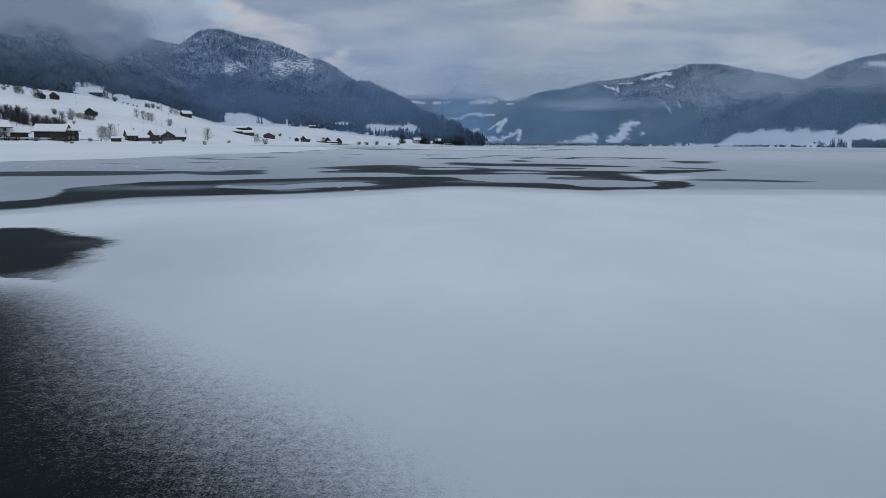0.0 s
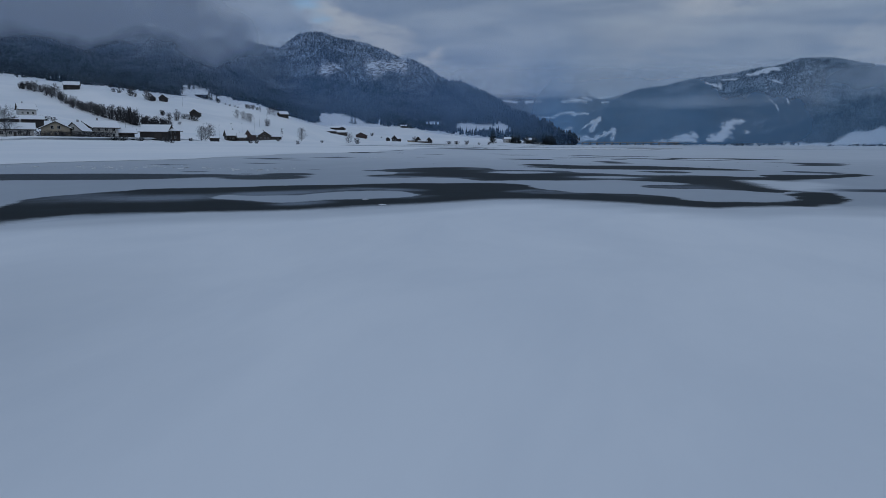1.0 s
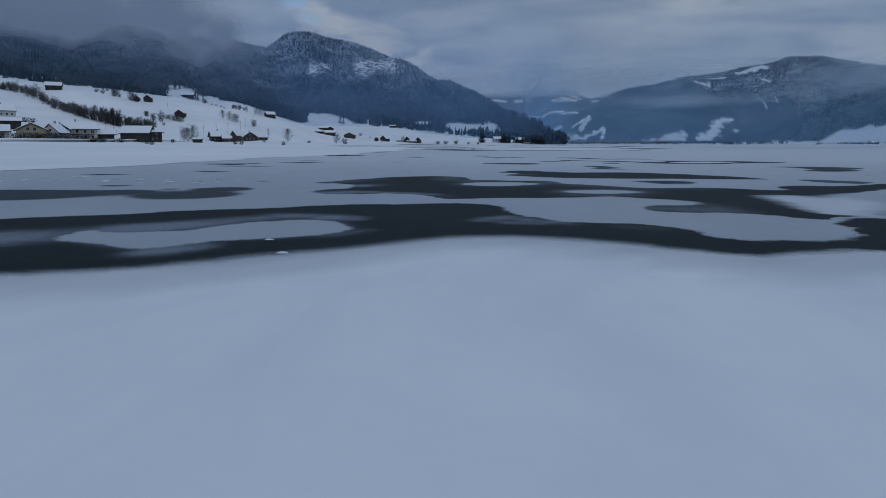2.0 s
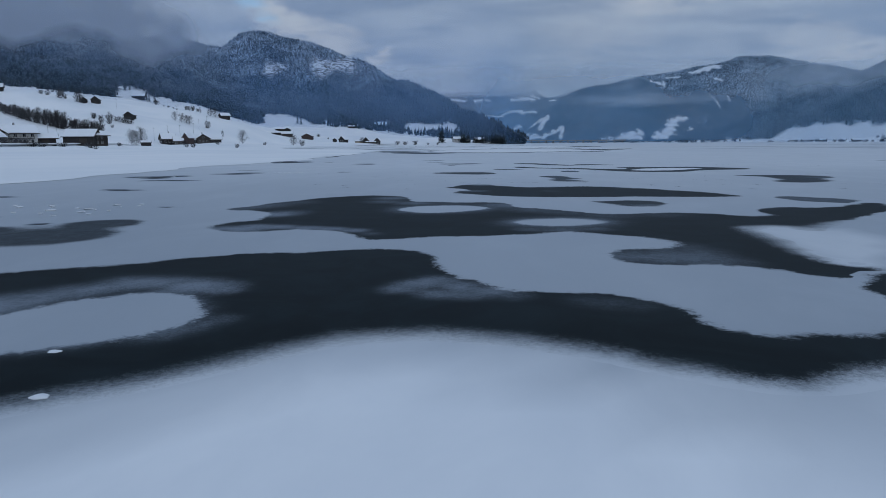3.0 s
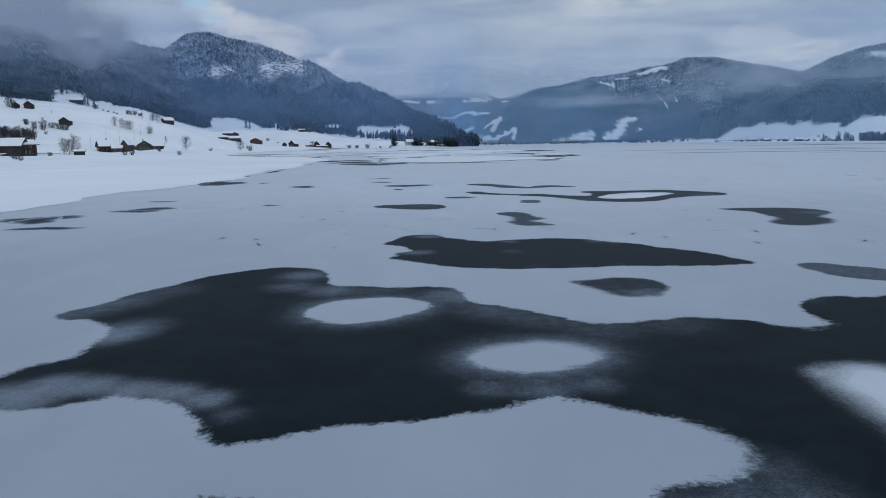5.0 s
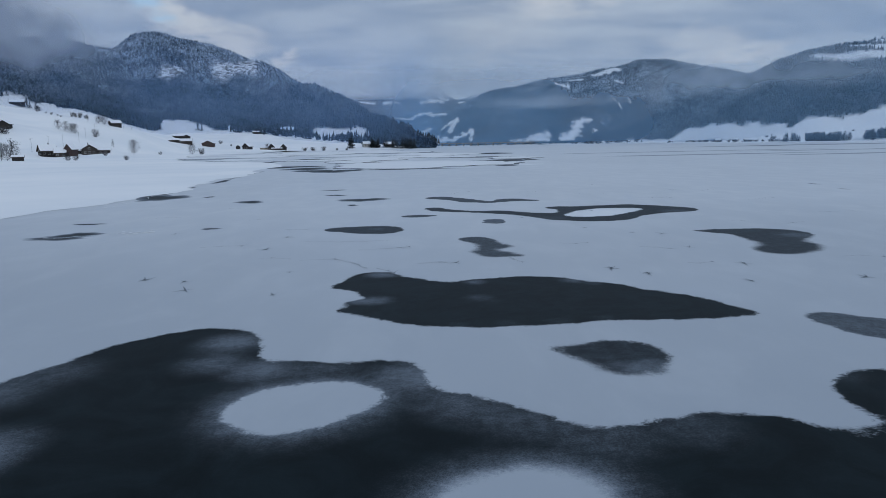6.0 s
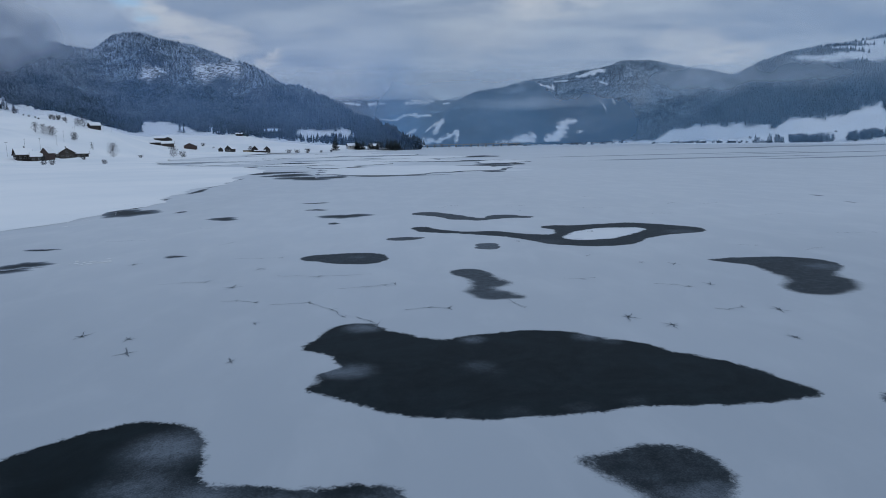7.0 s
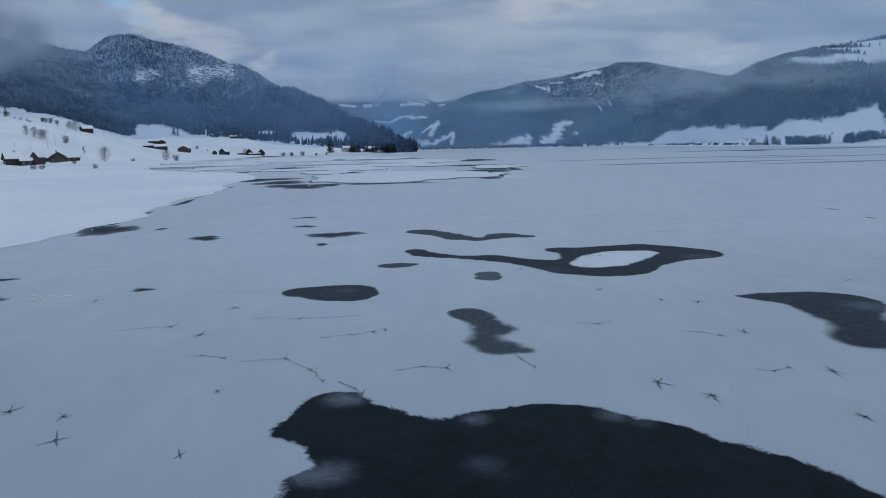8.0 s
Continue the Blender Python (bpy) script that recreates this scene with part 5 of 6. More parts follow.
house("house", "white house wing with a dark boarded gable", "house", -199.5, 291, 118, 8, 6.5, 4.6, 2.2, WHITE_WALL, rows_of(3, (-1.6, 1.6), (1.5, 3.7)), 0.8, gable=BROWN_WOOD, group=VILLAGE)
house("shed", "low open wooden shed under a snowy roof", "shed", -189.5, 303.5, 36, 10, 6, 2.8, 1.6, BARN_WOOD, (), 1.2, door=(0, 1, 2.6, 2.2), group=VILLAGE)
house("barn", "dark boarded barn with a wide snow-covered roof", "barn", -184.5, 324.5, 12, 13, 9.5, 3.0, 3.0, BARN_WOOD, [(3, -1.5, 2.0, 0.9, 0.9)], 0.8, door=(0, 2, 3.2, 2.4), group=VILLAGE)
house("house", "narrow brown chalet with balconies beside the barn", "house", -180, 329, 64, 7, 6, 5.0, 1.6, BROWN_WOOD, rows_of(0, (-1.8, 0.6), (1.6, 3.9), 0.9, 1.0) + rows_of(1, (-1.2, 1.2), (1.6, 3.9), 0.9, 1.0), 1.0, None, None, True, group=VILLAGE)
house("boathouse", "small dark boathouse at the shore", "shed", -165, 346, 28, 4.6, 3.2, 1.6, 0.8, BARN_WOOD, (), 0.3, snow=0.12, group=VILLAGE)
house("house", "grey house with a steep snowy roof on the slope", "house", -331, 420, 50, 10, 8, 4.0, 3.4, WHITE_WALL, rows_of(0, (-3, 0, 3), (1.6,)) + rows_of(1, (-1.6, 1.6), (1.6,)), 0.8, -2, group=VILLAGE)
house("house", "low white house behind a bare tree", "house", -205, 256, 38, 13, 8, 3.0, 2.2, WHITE_WALL, rows_of(0, (-4.5, -1.5, 1.5, 4.5), (1.5,)), 0.8, 2, (0, 0, 1.0, 2.0), group=VILLAGE)
house("house", "brown farmhouse with a dark cross gable", "house", -209, 258, 128, 7, 6, 3.4, 2.2, BROWN_WOOD, rows_of(3, (-1.4, 1.4), (2.4,)), 0.8, group=VILLAGE)
house("barn", "long dark barn with a low snowy roof behind bare trees", "barn", -252, 312, 39, 26, 8, 3.0, 1.6, BARN_WOOD, (), 0.8, door=(0, 4, 3.0, 2.4), group=BARNS)
house("barn", "weathered hay barn at the forest edge", "barn", -427, 600, 30, 13, 8, 3.4, 3.0, BARN_WOOD, (), 0.8, door=(0, -2, 2.5, 2.2), group=BARNS)
house("barn", "small dark hay barn showing its gable", "barn", -368, 655, 110, 8, 7, 3.4, 2.8, BARN_WOOD, (), 0.7, door=(3, 0, 2, 2), snow=0.16, group=BARNS)
house("barn", "tiny dark shed hidden by a bush", "barn", -374, 646, 110, 5, 4.5, 2.6, 1.8, BARN_WOOD, (), 0.5, group=BARNS)
house("barn", "hay barn with a clean snow roof below firs", "barn", -417, 832, 20, 14, 9, 3.2, 3.2, BARN_WOOD, (), 0.8, group=BARNS)
house("barn", "dark square hay barn on the open meadow", "barn", -296, 580, 100, 8, 7.5, 3.0, 2.6, BARN_WOOD, (), 0.7, door=(3, 0, 2, 2), snow=0.16, group=BARNS)
house("house", "dark chalet with a split snowy roof", "house", -209, 462, 40, 8.5, 7.5, 3.6, 3.2, BARN_WOOD, rows_of(0, (-2.4, 0, 2.4), (1.6,)) + rows_of(3, (-1.4, 1.4), (1.6, 3.6), 0.9, 1.0), 0.8, 1, None, True, group=VILLAGE)
house("house", "chalet with two dark gable windows", "house", -202, 463, 25, 6, 7, 2.8, 2.8, BROWN_WOOD, rows_of(0, (-1.5, 1.5), (1.5,)), 0.6, group=VILLAGE)
house("shed", "reddish shingled shed with a steep roof", "shed", -197, 466, 85, 7, 5, 4.4, 3.2, RED_WOOD, (), 0.4, snow=0.1, group=VILLAGE)
house("barn", "long low farm building under snow", "barn", -203, 507, 22, 24, 8, 2.6, 1.6, BARN_WOOD, rows_of(0, (-9, -6, 6, 9), (1.4,), 1.1, 0.9), 0.7, group=VILLAGE)
house("house", "farmhouse with a broad brown gable", "house", -202, 503, 115, 9, 9, 3.6, 2.8, BROWN_WOOD, rows_of(3, (-2.5, 0, 2.5), (1.5,)) + [(3, 0, 4.2, 1.0, 1.0)], 0.8, 2, group=VILLAGE)
house("barn", "dark hut with a snowy roof beside bare trees", "barn", -259, 694, 42, 9, 7, 3.0, 2.6, BARN_WOOD, (), 0.7, group=BARNS)
house("barn", "long open hay shed", "barn", -246, 840, 15, 13, 6, 2.4, 1.4, BARN_WOOD, (), 0.6, group=BARNS)
house("barn", "dark barn end with a low gable", "barn", -238, 840, 102, 7, 8, 3.2, 2.0, BARN_WOOD, (), 0.6, snow=0.14, group=BARNS)
house("barn", "grey barn with a snowy roof and a loading ramp", "barn", -224, 791, 15, 12, 9, 3.0, 2.4, BROWN_WOOD, (), 0.7, door=(0, 0, 3, 2.4), group=BARNS)
house("shed", "flat snow-covered lean-to beside the barn", "shed", -236, 789, 15, 11, 7, 1.8, 0.6, BARN_WOOD, (), 0.5, group=BARNS)
house("barn", "reddish-dark barn showing its broad gable", "barn", -203, 800, 95, 10, 12, 3.2, 2.8, RED_WOOD, (), 0.7, door=(3, 0, 3, 2.4), snow=0.14, group=BARNS)
house("shed", "small dark shed with a pointed roof", "shed", -168, 785, 100, 5, 4.5, 2.4, 1.8, BARN_WOOD, (), 0.4, snow=0.12, group=BARNS)
house("house", "dark chalet with a pointed gable", "house", -158, 785, 70, 8, 7.5, 3.2, 3.4, BARN_WOOD, rows_of(3, (-1.4, 1.4), (1.6,)), 0.7, snow=0.14, group=VILLAGE)
house("house", "dark wooden house with a steep gable", "house", -139, 821, 100, 8, 7.5, 3.0, 3.8, BARN_WOOD, rows_of(3, (-1.4, 1.4), (1.6,)), 0.6, snow=0.12, group=VILLAGE)
house("house", "dark wooden house with a steep gable", "house", -126, 823, 100, 8, 7.5, 3.0, 3.8, BARN_WOOD, rows_of(3, (-1.4, 1.4), (1.6,)), 0.6, snow=0.12, group=VILLAGE)
house("shed", "low yellowish shed between the gables", "shed", -146, 815, 10, 9, 5, 1.8, 1.0, YELLOW_WALL, (), 0.4, group=VILLAGE)
house("shed", "low brown shed under a snowy roof", "shed", -132, 815, 10, 12, 4, 1.6, 0.8, BROWN_WOOD, (), 0.4, group=VILLAGE)
house("barn", "tiny dark hay hut under the forest", "barn", -191, 1000, 10, 9, 6, 2.2, 1.4, BARN_WOOD, (), 0.5, group=BARNS)
house("house", "white house among the headland firs", "house", -34, 905, 20, 12, 8, 4.2, 2.6, WHITE_WALL, rows_of(0, (-3.5, 0, 3.5), (1.6, 3.6)), 0.8, group=VILLAGE)
house("house", "brown house among the headland firs", "house", -6, 908, 10, 11, 8, 3.8, 2.6, BROWN_WOOD, rows_of(0, (-3, 0, 3), (1.6,)), 0.8, group=VILLAGE)

# ---------------------------------------------------------------- trees, bushes and poles


def limb(verts, faces, a, b, ra, rb, sides=4):
    a, b = Vector(a), Vector(b)
    d = (b - a).normalized()
    u = d.orthogonal().normalized()
    w = d.cross(u)
    base = len(verts)
    for c, r in ((a, ra), (b, rb)):
        for s in range(sides):
            t = 2 * math.pi * s / sides
            verts.append(tuple(c + (u * math.cos(t) + w * math.sin(t)) * r))
    for s in range(sides):
        faces.append((base + s, base + (s + 1) % sides, base + sides + (s + 1) % sides, base + sides + s))


def bare_tree(seed, label, boughs=18, spread=0.75, low=0.12, stems=1, fine=0.008, bark=None):
    """A leafless tree of unit height: leaders that taper upwards, boughs along them that are longest below the middle, and fine twigs."""
    rng = random.Random(seed)
    root = new("bare_tree")
    trunks, cv, cf = [([], []) for k in range(stems)], [], []

    def off(way, lean, turn):
        side = way.orthogonal().normalized()
        return (way * math.cos(lean) + (side * math.cos(turn) + way.cross(side) * math.sin(turn)) * math.sin(lean)).normalized()

    def bough(at, way, length, r, level):
        knee = at + way * length * 0.5
        tip = knee + (way + Vector((rng.uniform(-0.2, 0.2), rng.uniform(-0.2, 0.2), 0.30))).normalized() * length * 0.5
        limb(cv, cf, at, knee, r, r * 0.75, 3)
        limb(cv, cf, knee, tip, r * 0.75, r * 0.35, 3)
        if level < 3:
            many = 5 if level == 1 else 4
            for k in range(many):
                f = (k + rng.uniform(0.3, 1.0)) / many
                start = at + (knee - at) * min(f * 2, 1) + (tip - knee) * max(f * 2 - 1, 0)
                bough(start, off(way, rng.uniform(0.45, 0.95), 2.4 * k + rng.uniform(-0.6, 0.6)), length * rng.uniform(0.38, 0.58) * (1.15 - 0.5 * f), max(r * 0.55, fine * 0.42), level + 1)

    for s in range(stems):
        turn = 2 * math.pi * (s + rng.random() * 0.6) / stems
        lean = rng.uniform(0.12, 0.55) * (stems > 1)
        way = Vector((math.cos(turn) * math.sin(lean), math.sin(turn) * math.sin(lean), math.cos(lean)))
        tall = rng.uniform(0.55, 0.95) if stems > 1 else 0.92
        foot = Vector((math.cos(turn) * 0.10 * (stems > 1), math.sin(turn) * 0.10 * (stems > 1), -0.03))
        bend = foot + way * tall * 0.5 + Vector((rng.uniform(-0.03, 0.03), rng.uniform(-0.03, 0.03), 0))
        top = bend + (way + Vector((0, 0, 0.25))).normalized() * tall * 0.5
        limb(*trunks[s], foot, bend, fine * 2.0, fine * 1.3, 6)
        limb(*trunks[s], bend, top, fine * 1.3, fine * 0.4, 6)
        for k in range(boughs):
            f = low + (0.97 - low) * (k + rng.random()) / boughs
            start = foot + (bend - foot) * min(f * 2, 1) + (top - bend) * max(f * 2 - 1, 0)
            reach = 0.44 * spread * (1.0 - ((f - 0.38) / 0.72) ** 2) * rng.uniform(0.75, 1.15) * (0.62 if stems > 1 else 1.0)
            bough(start, off(way, (1.30 - 0.65 * f) * rng.uniform(0.8, 1.15), 2.4 * k + rng.uniform(-0.5, 0.5)), reach, fine * (0.95 - 0.5 * f), 1)
    top = max(v[2] for v in cv)
    for name, verts, faces in [("trunk", *pair) for pair in trunks] + [("crown", cv, cf)]:
        ob = new(name, mesh_of(name, [(x / top, y / top, z / top) for x, y, z in verts], faces, bark or TWIGS))
        ob.parent = root
    return tagged(root, label, "tree")


def conifer(seed, label, sides=9, tiers=9):
    """A spruce of unit height: trunk and drooping, ragged tiers of boughs."""
    rng = random.Random(seed)
    root = new("spruce")
    tv, tf, cv, cf = [], [], [], []
    limb(tv, tf, (0, 0, -0.03), (0, 0, 0.95), 0.022, 0.004, 6)
    for k in range(tiers):
        f = k / tiers
        z, r = 0.10 + 0.84 * f, 0.21 * (1 - f) ** 0.85 + 0.015
        for s in range(sides):
            a = 2 * math.pi * (s + rng.random() * 0.8) / sides
            reach, droop, half = r * rng.uniform(0.7, 1.15), rng.uniform(0.02, 0.06), 0.30 + 0.1 * rng.random()
            base = len(cv)
            for aa, rr, zz in ((a, 0.01, 0.05), (a - half, reach * 0.62, 0.0), (a, reach, -droop), (a + half, reach * 0.62, 0.0), (a, reach * 0.55, -0.035)):
                cv.append((math.cos(aa) * rr, math.sin(aa) * rr, z + zz))
            cf.extend(((base, base + 1, base + 2), (base, base + 2, base + 3), (base + 1, base + 4, base + 2), (base + 4, base + 3, base + 2)))
    for name, verts, faces, mat in (("trunk", tv, tf, TWIGS), ("crown", cv, cf, NEEDLES)):
        ob = new(name, mesh_of(name, verts, faces, mat))
        ob.parent = root
    return tagged(root, label, "tree")


def set_out(master, spots, group, names=("hillside", "mountain_wooded"), seed=1):
    """Copies of a tree at (x, y, height, width factor); the master takes the first place."""
    rng = random.Random(seed)
    for k, (x, y, tall, wide) in enumerate(spots):
        m = pose(x, y, height(x, y, names), 0, 0, rng.uniform(0, 360))
        ob = master if k == 0 else copy_thing(master, m)
        ob.matrix_basis = m @ Matrix.Diagonal((tall * wide, tall * wide, tall, 1))
        tagged(ob, group=group)


round_tree = bare_tree(11, "leafless broad round tree with rimed twigs", 38, 1.30, 0.08)
tall_tree = bare_tree(23, "leafless slender tree on the slope", 26, 1.00, 0.12)
thicket = bare_tree(37, "bare many-stemmed bush in the snow", 11, 1.15, 0.05, 5, 0.011)
set_out(round_tree, [(-172, 500, 11.0, 0.8), (-166, 610, 10.0, 0.85), (-204, 250, 12.8, 0.9), (-177, 355, 9.0, 0.7), (-172, 356, 10.5, 0.65), (-174.5, 355, 8.5, 0.8), (-279, 627, 9.6, 0.75), (-273, 627, 9.4, 0.8), (-265, 625, 9.0, 0.9),
                     (-269, 628, 8.5, 0.9), (-271, 688, 8.6, 0.9), (-266, 688, 10.0, 0.85), (-235, 290, 6.0, 1.0), (-142, 812, 7.5, 1.0), (-343, 800, 5.4, 1.0), (-336, 800, 5.4, 1.1), (-393, 830, 7.1, 0.9)], "bare trees on the meadow")
set_out(tall_tree, [(-303, 560, 7.2, 0.7), (-286, 700, 7.1, 0.5), (-414, 560, 14.0, 0.6), (-410, 558, 12.0, 0.6), (-225, 600, 7.0, 0.5)], "slender trees on the meadow")

# the hedge that climbs the gully
HEDGE = [(-472, 590, 4.0), (-451, 580, 8.0), (-414, 560, 8.5), (-372, 530, 6.5), (-342, 510, 8.5), (-316, 500, 10.5), (-292, 490, 8.5), (-280, 490, 6.5)]
line = spline(HEDGE, 84)
rng_h = random.Random(5)
set_out(bare_tree(41, "bare hedge tree in the snowy gully", 15, 1.05, 0.05, 3, 0.010), [(x + rng_h.uniform(-2, 2), y + rng_h.uniform(-3, 3), h * rng_h.uniform(0.8, 1.35), rng_h.uniform(0.5, 0.75)) for x, y, h in line], "hedge in the gully", seed=6)
UPPER_BUSHES = [(-395, 643, 8.5, 0.95), (-376, 640, 11.5, 0.7), (-372, 638, 8.0, 0.8), (-368, 635, 5.2, 1.0), (-316, 560, 4.4, 1.0), (-310, 560, 3.4, 1.3), (-296, 560, 4.5, 1.4), (-291, 560, 5.0, 1.4), (-286, 560, 5.5, 1.4), (-293, 520, 6.7, 1.0), (-288, 520, 6.5, 1.0), (-418, 650, 4.0, 1.3), (-412, 650, 4.0, 1.3), (-159, 612, 5.6, 1.0), (-191, 448, 3.2, 1.2), (-180, 575, 2.4, 1.5), (-540, 700, 5.0, 1.0), (-472, 715, 3.0, 1.20)]
FIELD_BUSHES = [(-458, 706, 5.0, 0.80), (-445, 702, 5.0, 0.80), (-439, 700, 3.0, 1.20), (-409, 665, 8.0, 0.80), (-392, 645, 5.0, 0.80), (-288, 537, 2.5, 1.20), (-365, 769, 6.0, 0.80), (-356, 768, 2.0, 1.20), (-348, 762, 2.5, 1.20), (-343, 764, 2.0, 1.20), (-323, 728, 2.0, 1.20), (-337, 782, 5.0, 0.80), (-333, 781, 5.0, 0.80), (-330, 784, 6.0, 0.80), (-328, 793, 4.0, 1.20), (-309, 521, 4.0, 1.20), (-302, 526, 6.0, 0.80), (-284, 501, 8.0, 0.80)]
LOWER_BUSHES = [(-280, 497, 8.0, 0.80), (-277, 496, 8.0, 0.80), (-274, 496, 7.0, 0.80), (-314, 557, 5.0, 0.80), (-303, 548, 4.0, 1.20), (-296, 548, 8.0, 0.80), (-180, 474, 3.0, 1.20), (-172, 407, 3.0, 1.20), (-169, 410, 3.0, 1.20), (-144, 413, 2.5, 1.20), (-251, 631, 7.0, 0.80), (-152, 276, 2.5, 1.20), (-147, 271, 2.0, 1.20), (-293, 1018, 4.0, 1.20), (-286, 1016, 4.0, 1.20), (-187, 835, 2.0, 1.20), (-202, 848, 4.0, 1.20)]
set_out(thicket, UPPER_BUSHES + FIELD_BUSHES + LOWER_BUSHES, "bushes on the meadow", seed=7)
set_out(bare_tree(53, "low dark shrub along the shore", 8, 1.1, 0.05, 6, 0.013),
        [(-196, 250, 3.4, 1.7), (-194, 256, 3.2, 1.7), (-192, 262, 3.4, 1.7), (-191, 266, 3.0, 1.8), (-189, 270, 3.0, 1.8), (-188, 273, 2.6, 1.9), (-187, 276, 2.6, 1.9), (-185.5, 280, 2.4, 1.9), (-184, 284, 2.4, 1.9), (-182.5, 287, 2.2, 1.9), (-181, 291, 2.2, 1.9), (-178, 300, 2.0, 1.8), (-174, 310, 1.6, 1.6), (-170, 330, 1.8, 1.5), (-304, 402, 3.4, 1.4), (-300, 404, 3.0, 1.4),
         (-308, 401, 3.2, 1.4), (-120, 800, 3.6, 1.3), (-100, 812, 4.2, 1.3), (-92, 816, 4.4, 1.3), (-80, 822, 5.4, 1.0), (-66, 830, 3.0, 1.2), (-55, 838, 3.0, 1.2)], "shrubs along the shore", seed=8)

fir = conifer(61, "dark green spruce dusted with snow")
set_out(fir, [(-297, 930, 15.7, 1.0), (-303, 925, 13.0, 1.0), (-265, 985, 15.7, 1.0), (-260, 985, 12.0, 1.0), (-448, 860, 13.3, 1.0), (-443, 862, 11.0, 1.1), (-412, 842, 12.9, 1.0), (-408, 840, 10.0, 1.1), (-440, 845, 13, 1.0), (-404, 846, 12, 1.0)], "spruces at the forest edge", seed=9)
rng_f = random.Random(12)
set_out(conifer(67, "dark spruce on the wooded headland", 9, 8), [(-52 + rng_f.uniform(-4, 4), 880 + rng_f.uniform(-3, 3), rng_f.uniform(13, 19), 1.1) for k in range(4)]
        + [(rng_f.uniform(-30, 24), 893 + rng_f.uniform(-4, 8), rng_f.uniform(9, 15), 1.15) for k in range(26)] + [(rng_f.uniform(10, 26), 894 + rng_f.uniform(-2, 6), rng_f.uniform(11, 15), 1.2) for k in range(12)], "spruces on the headland", seed=10)
OTHER = ("mountain_meadow",)
set_out(conifer(71, "dark spruce on the far shore meadow", 9, 8), [(437, 800, 11, 1.1), (440, 802, 9, 1.1), (413, 730, 12, 1.0), (416, 732, 10, 1.0), (410, 728, 8, 1.1)] + [(rng_f.uniform(409, 424), rng_f.uniform(712, 726), rng_f.uniform(6, 11), 1.2) for k in range(10)], "spruces on the far shore", OTHER, 11)
set_out(bare_tree(79, "bare tree in the far shore copse", 16, 1.15, 0.05, 2, 0.016), [(rng_f.uniform(418, 462), rng_f.uniform(694, 716), rng_f.uniform(7, 11), 0.9) for k in range(52)] + [(rng_f.uniform(464, 498), rng_f.uniform(662, 690), rng_f.uniform(7, 10), 0.9) for k in range(40)], "copse on the far shore", OTHER, 12)

rng_r = random.Random(44)
set_out(bare_tree(83, "low rimed shrub along the far shore", 8, 1.1, 0.05, 5, 0.018), [(412 + rng_r.uniform(0, 16), rng_r.uniform(730, 1060), rng_r.uniform(2, 4.5), 1.5) for k in range(30)]
        + [(rng_r.uniform(430, 520), rng_r.uniform(760, 900), rng_r.uniform(2, 5), 1.2) for k in range(12)], "shrubs on the far shore", OTHER, 13)

set_out(bare_tree(89, "hoar-frosted leafless tree at the head of the lake", 12, 1.1, 0.05, 2, 0.02, RIMED), [(330 + rng_r.uniform(0, 1) * 95, rng_r.uniform(1175, 1300), rng_r.uniform(6, 12), 1.0) for k in range(60)],
        "hoar-frosted wood at the head of the lake", OTHER, 14)


def far_house(label, x, y, rz, length, width, wall):
    ob = house("house", label, "house", x, y, rz, length * 0.7, width * 0.75, 2.4, 1.9, wall, rows_of(0, (-length / 6, length / 6), (1.3,), 0.8, 0.9), 0.4, snow=0.1, group="houses on the far shore")
    ob.location.z = height(x, y, OTHER)


far_house("brown farmhouse on the far shore", 436, 930, -20, 12, 9, BROWN_WOOD)
far_house("white house on the far shore", 448, 905, -30, 10, 8, WHITE_WALL)
far_house("dark barn on the far shore meadow", 446, 870, -15, 13, 8, BARN_WOOD)
far_house("small dark barn on the far meadow", 500, 830, -40, 9, 7, BARN_WOOD)
far_house("white house by the far cove", 425, 990, -25, 10, 8, WHITE_WALL)
far_house("dark barn at the end of the copse", 500, 668, -50, 12, 8, BARN_WOOD)

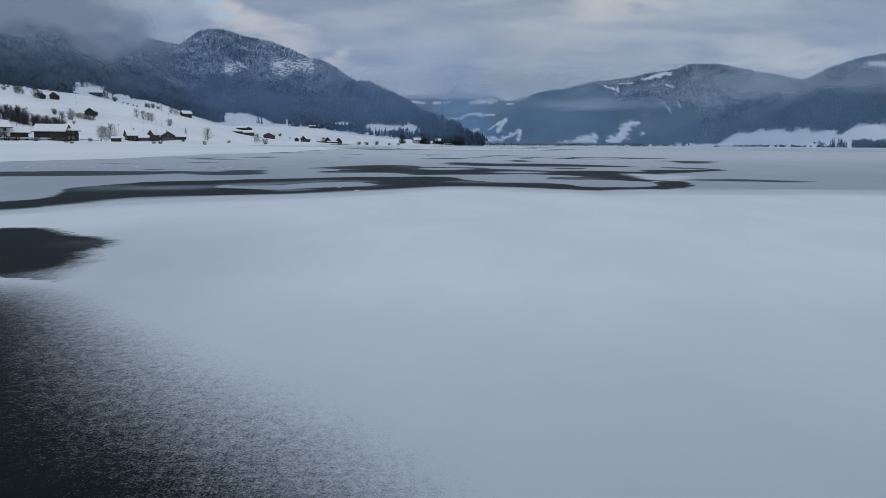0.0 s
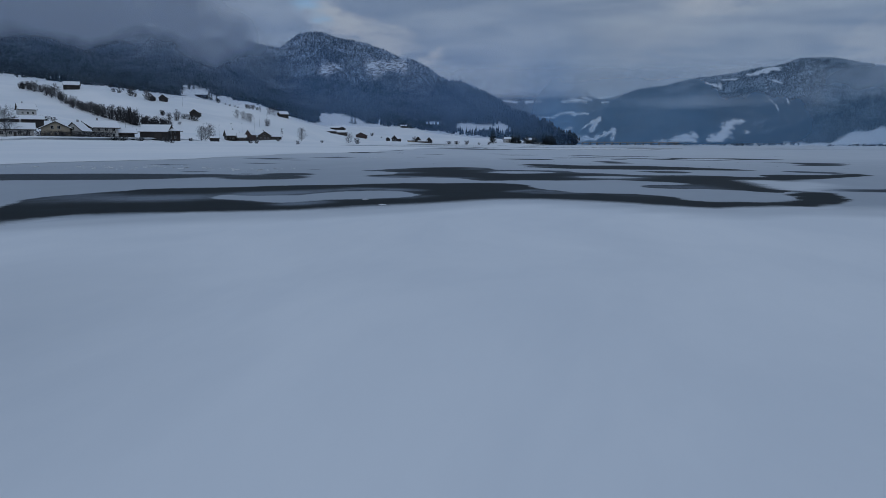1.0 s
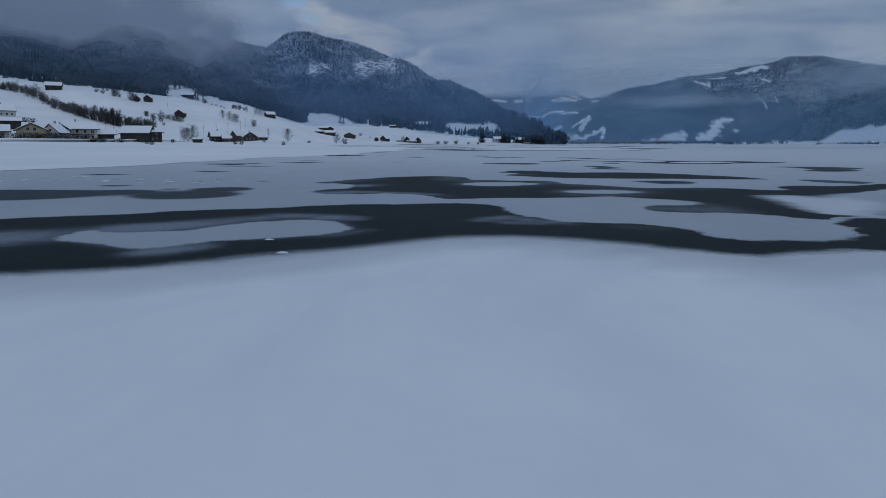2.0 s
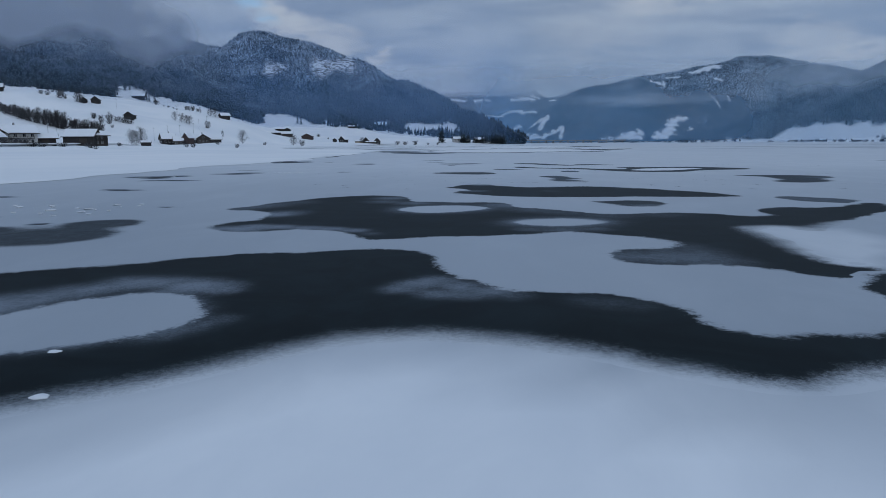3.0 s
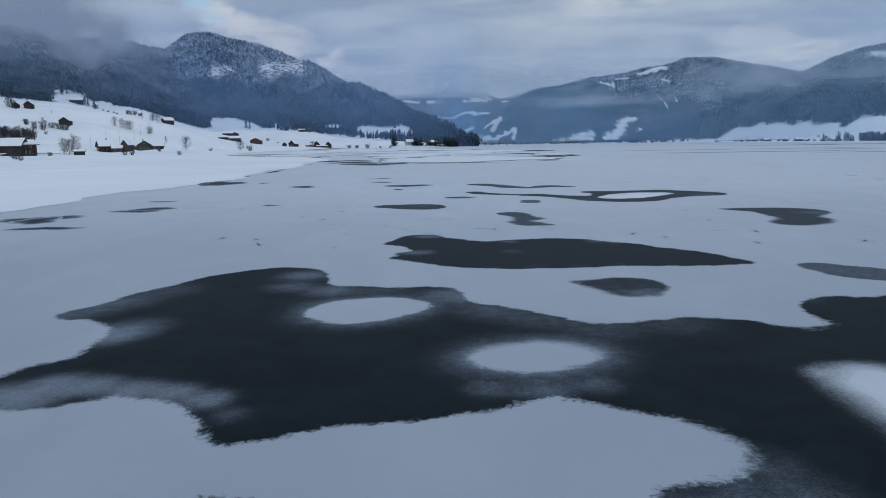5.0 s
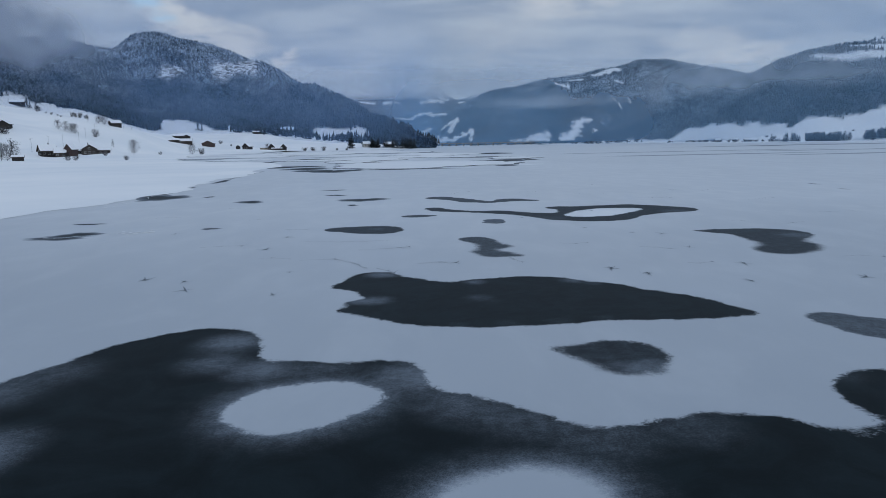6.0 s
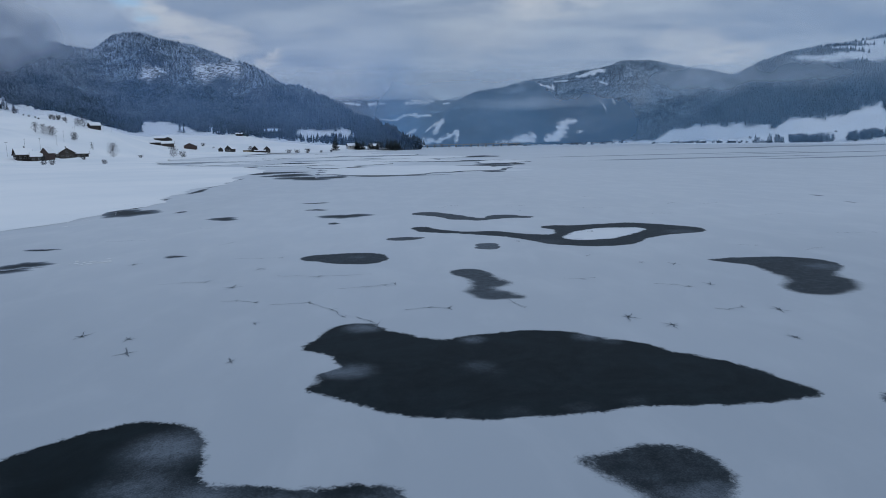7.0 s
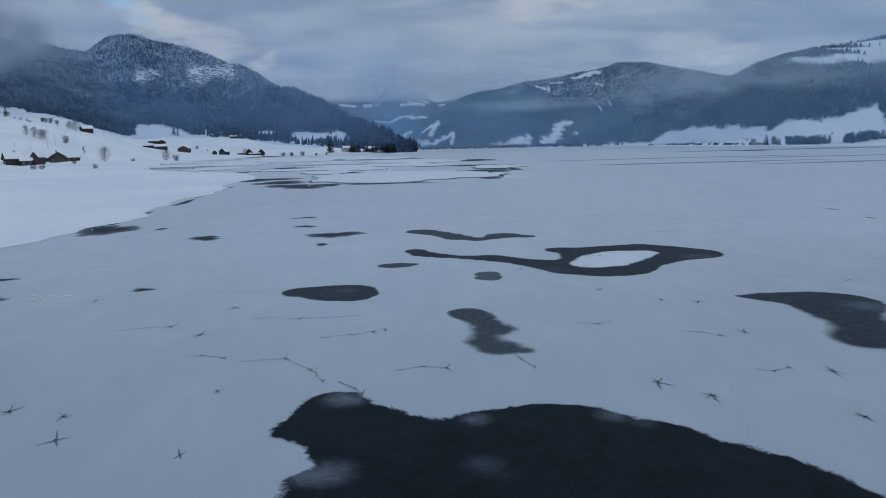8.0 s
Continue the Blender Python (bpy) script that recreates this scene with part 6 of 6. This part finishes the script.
bm = bmesh.new()
bmesh.ops.create_cone(bm, cap_ends=True, segments=8, radius1=0.06, radius2=0.04, depth=9.0, matrix=Matrix.Translation((0, 0, 4.2)))
pole = new("utility_pole")
part("pole_shaft", bm, TWIGS, pole)
bm = bmesh.new()
box(bm, 0, 0, 8.3, 1.6, 0.12, 0.14)
part("crossbar", bevelled(bm, 0.02), TWIGS, pole)
tagged(pole, "slim wooden utility pole in the snow", "pole", "poles across the meadow")
for k, (x, y) in enumerate([(-232, 380), (-214, 345), (-226, 455), (-222, 470), (-236, 520), (-238, 545), (-240, 575), (-250, 610), (-255, 640), (-262, 660), (-250, 690), (-258, 730), (-340, 640)]):
    m = pose(x, y, height(x, y), 0, 0, 20 + 7 * k)
    if k == 0:
        pole.matrix_basis = m
    else:
        copy_thing(pole, m)

# ---------------------------------------------------------------- the viaduct at the end of the lake
bridge = new("viaduct")
a, b = Vector((70, 1345, 0)), Vector((268, 1262, 0))
along = (b - a).normalized()
turn = Matrix.Rotation(math.atan2(along.y, along.x), 4, "Z")
length = (b - a).length
bm = bmesh.new()
box(bm, 0, 0, 4.4, length, 8, 0.6)
part("deck", bevelled(bm, 0.1), CONCRETE, bridge)
for side in (-1, 1):
    bm = bmesh.new()
    box(bm, 0, side * 3.8, 5.3, length, 0.25, 0.9)
    part("parapet", bm, CONCRETE, bridge)
bm = bmesh.new()
box(bm, 0, 0, 1.9, 1.6, 5.5, 4.4)
pier_mesh = part("pier", bevelled(bm, 0.15), CONCRETE, bridge)
count = 15
for k in range(count):
    ob = pier_mesh if k == 0 else new("pier", pier_mesh.data)
    ob.parent = bridge
    ob.location = ((k + 0.5) / count * length - length / 2, 0, 0)
bridge.matrix_world = Matrix.Translation((a + b) / 2) @ turn
tagged(bridge, "long low concrete viaduct across the end of the lake", "bridge")

# ---------------------------------------------------------------- broken ice plates by the shore
rng_i = random.Random(31)
bm = bmesh.new()
for cx, cy, sx, sy, many in ((-25, 47, 6, 4, 40), (-17, 46, 4, 3, 20), (-31, 130, 2, 9, 20), (-33.5, 165, 2, 12, 22), (-17, 82, 2.2, 1.6, 16), (-29, 112, 1.2, 10, 14)):
    for k in range(many):
        turn = Matrix.Rotation(rng_i.uniform(0, 6.28), 4, "Z") @ Matrix.Rotation(rng_i.uniform(-0.12, 0.12), 4, "X")
        size = rng_i.uniform(0.08, 0.36)
        box(bm, cx + rng_i.gauss(0, 0.5) * sx, cy + rng_i.gauss(0, 0.5) * sy, 0.03, size, size * rng_i.uniform(0.3, 0.8), 0.03, turn)
me = bpy.data.meshes.new("broken_ice")
bm.to_mesh(me)
bm.free()
me.materials.append(FLOE_SNOW)
tagged(new("broken_ice", me), "scattered snowy plates of broken ice", "broken ice", kind="stuff")
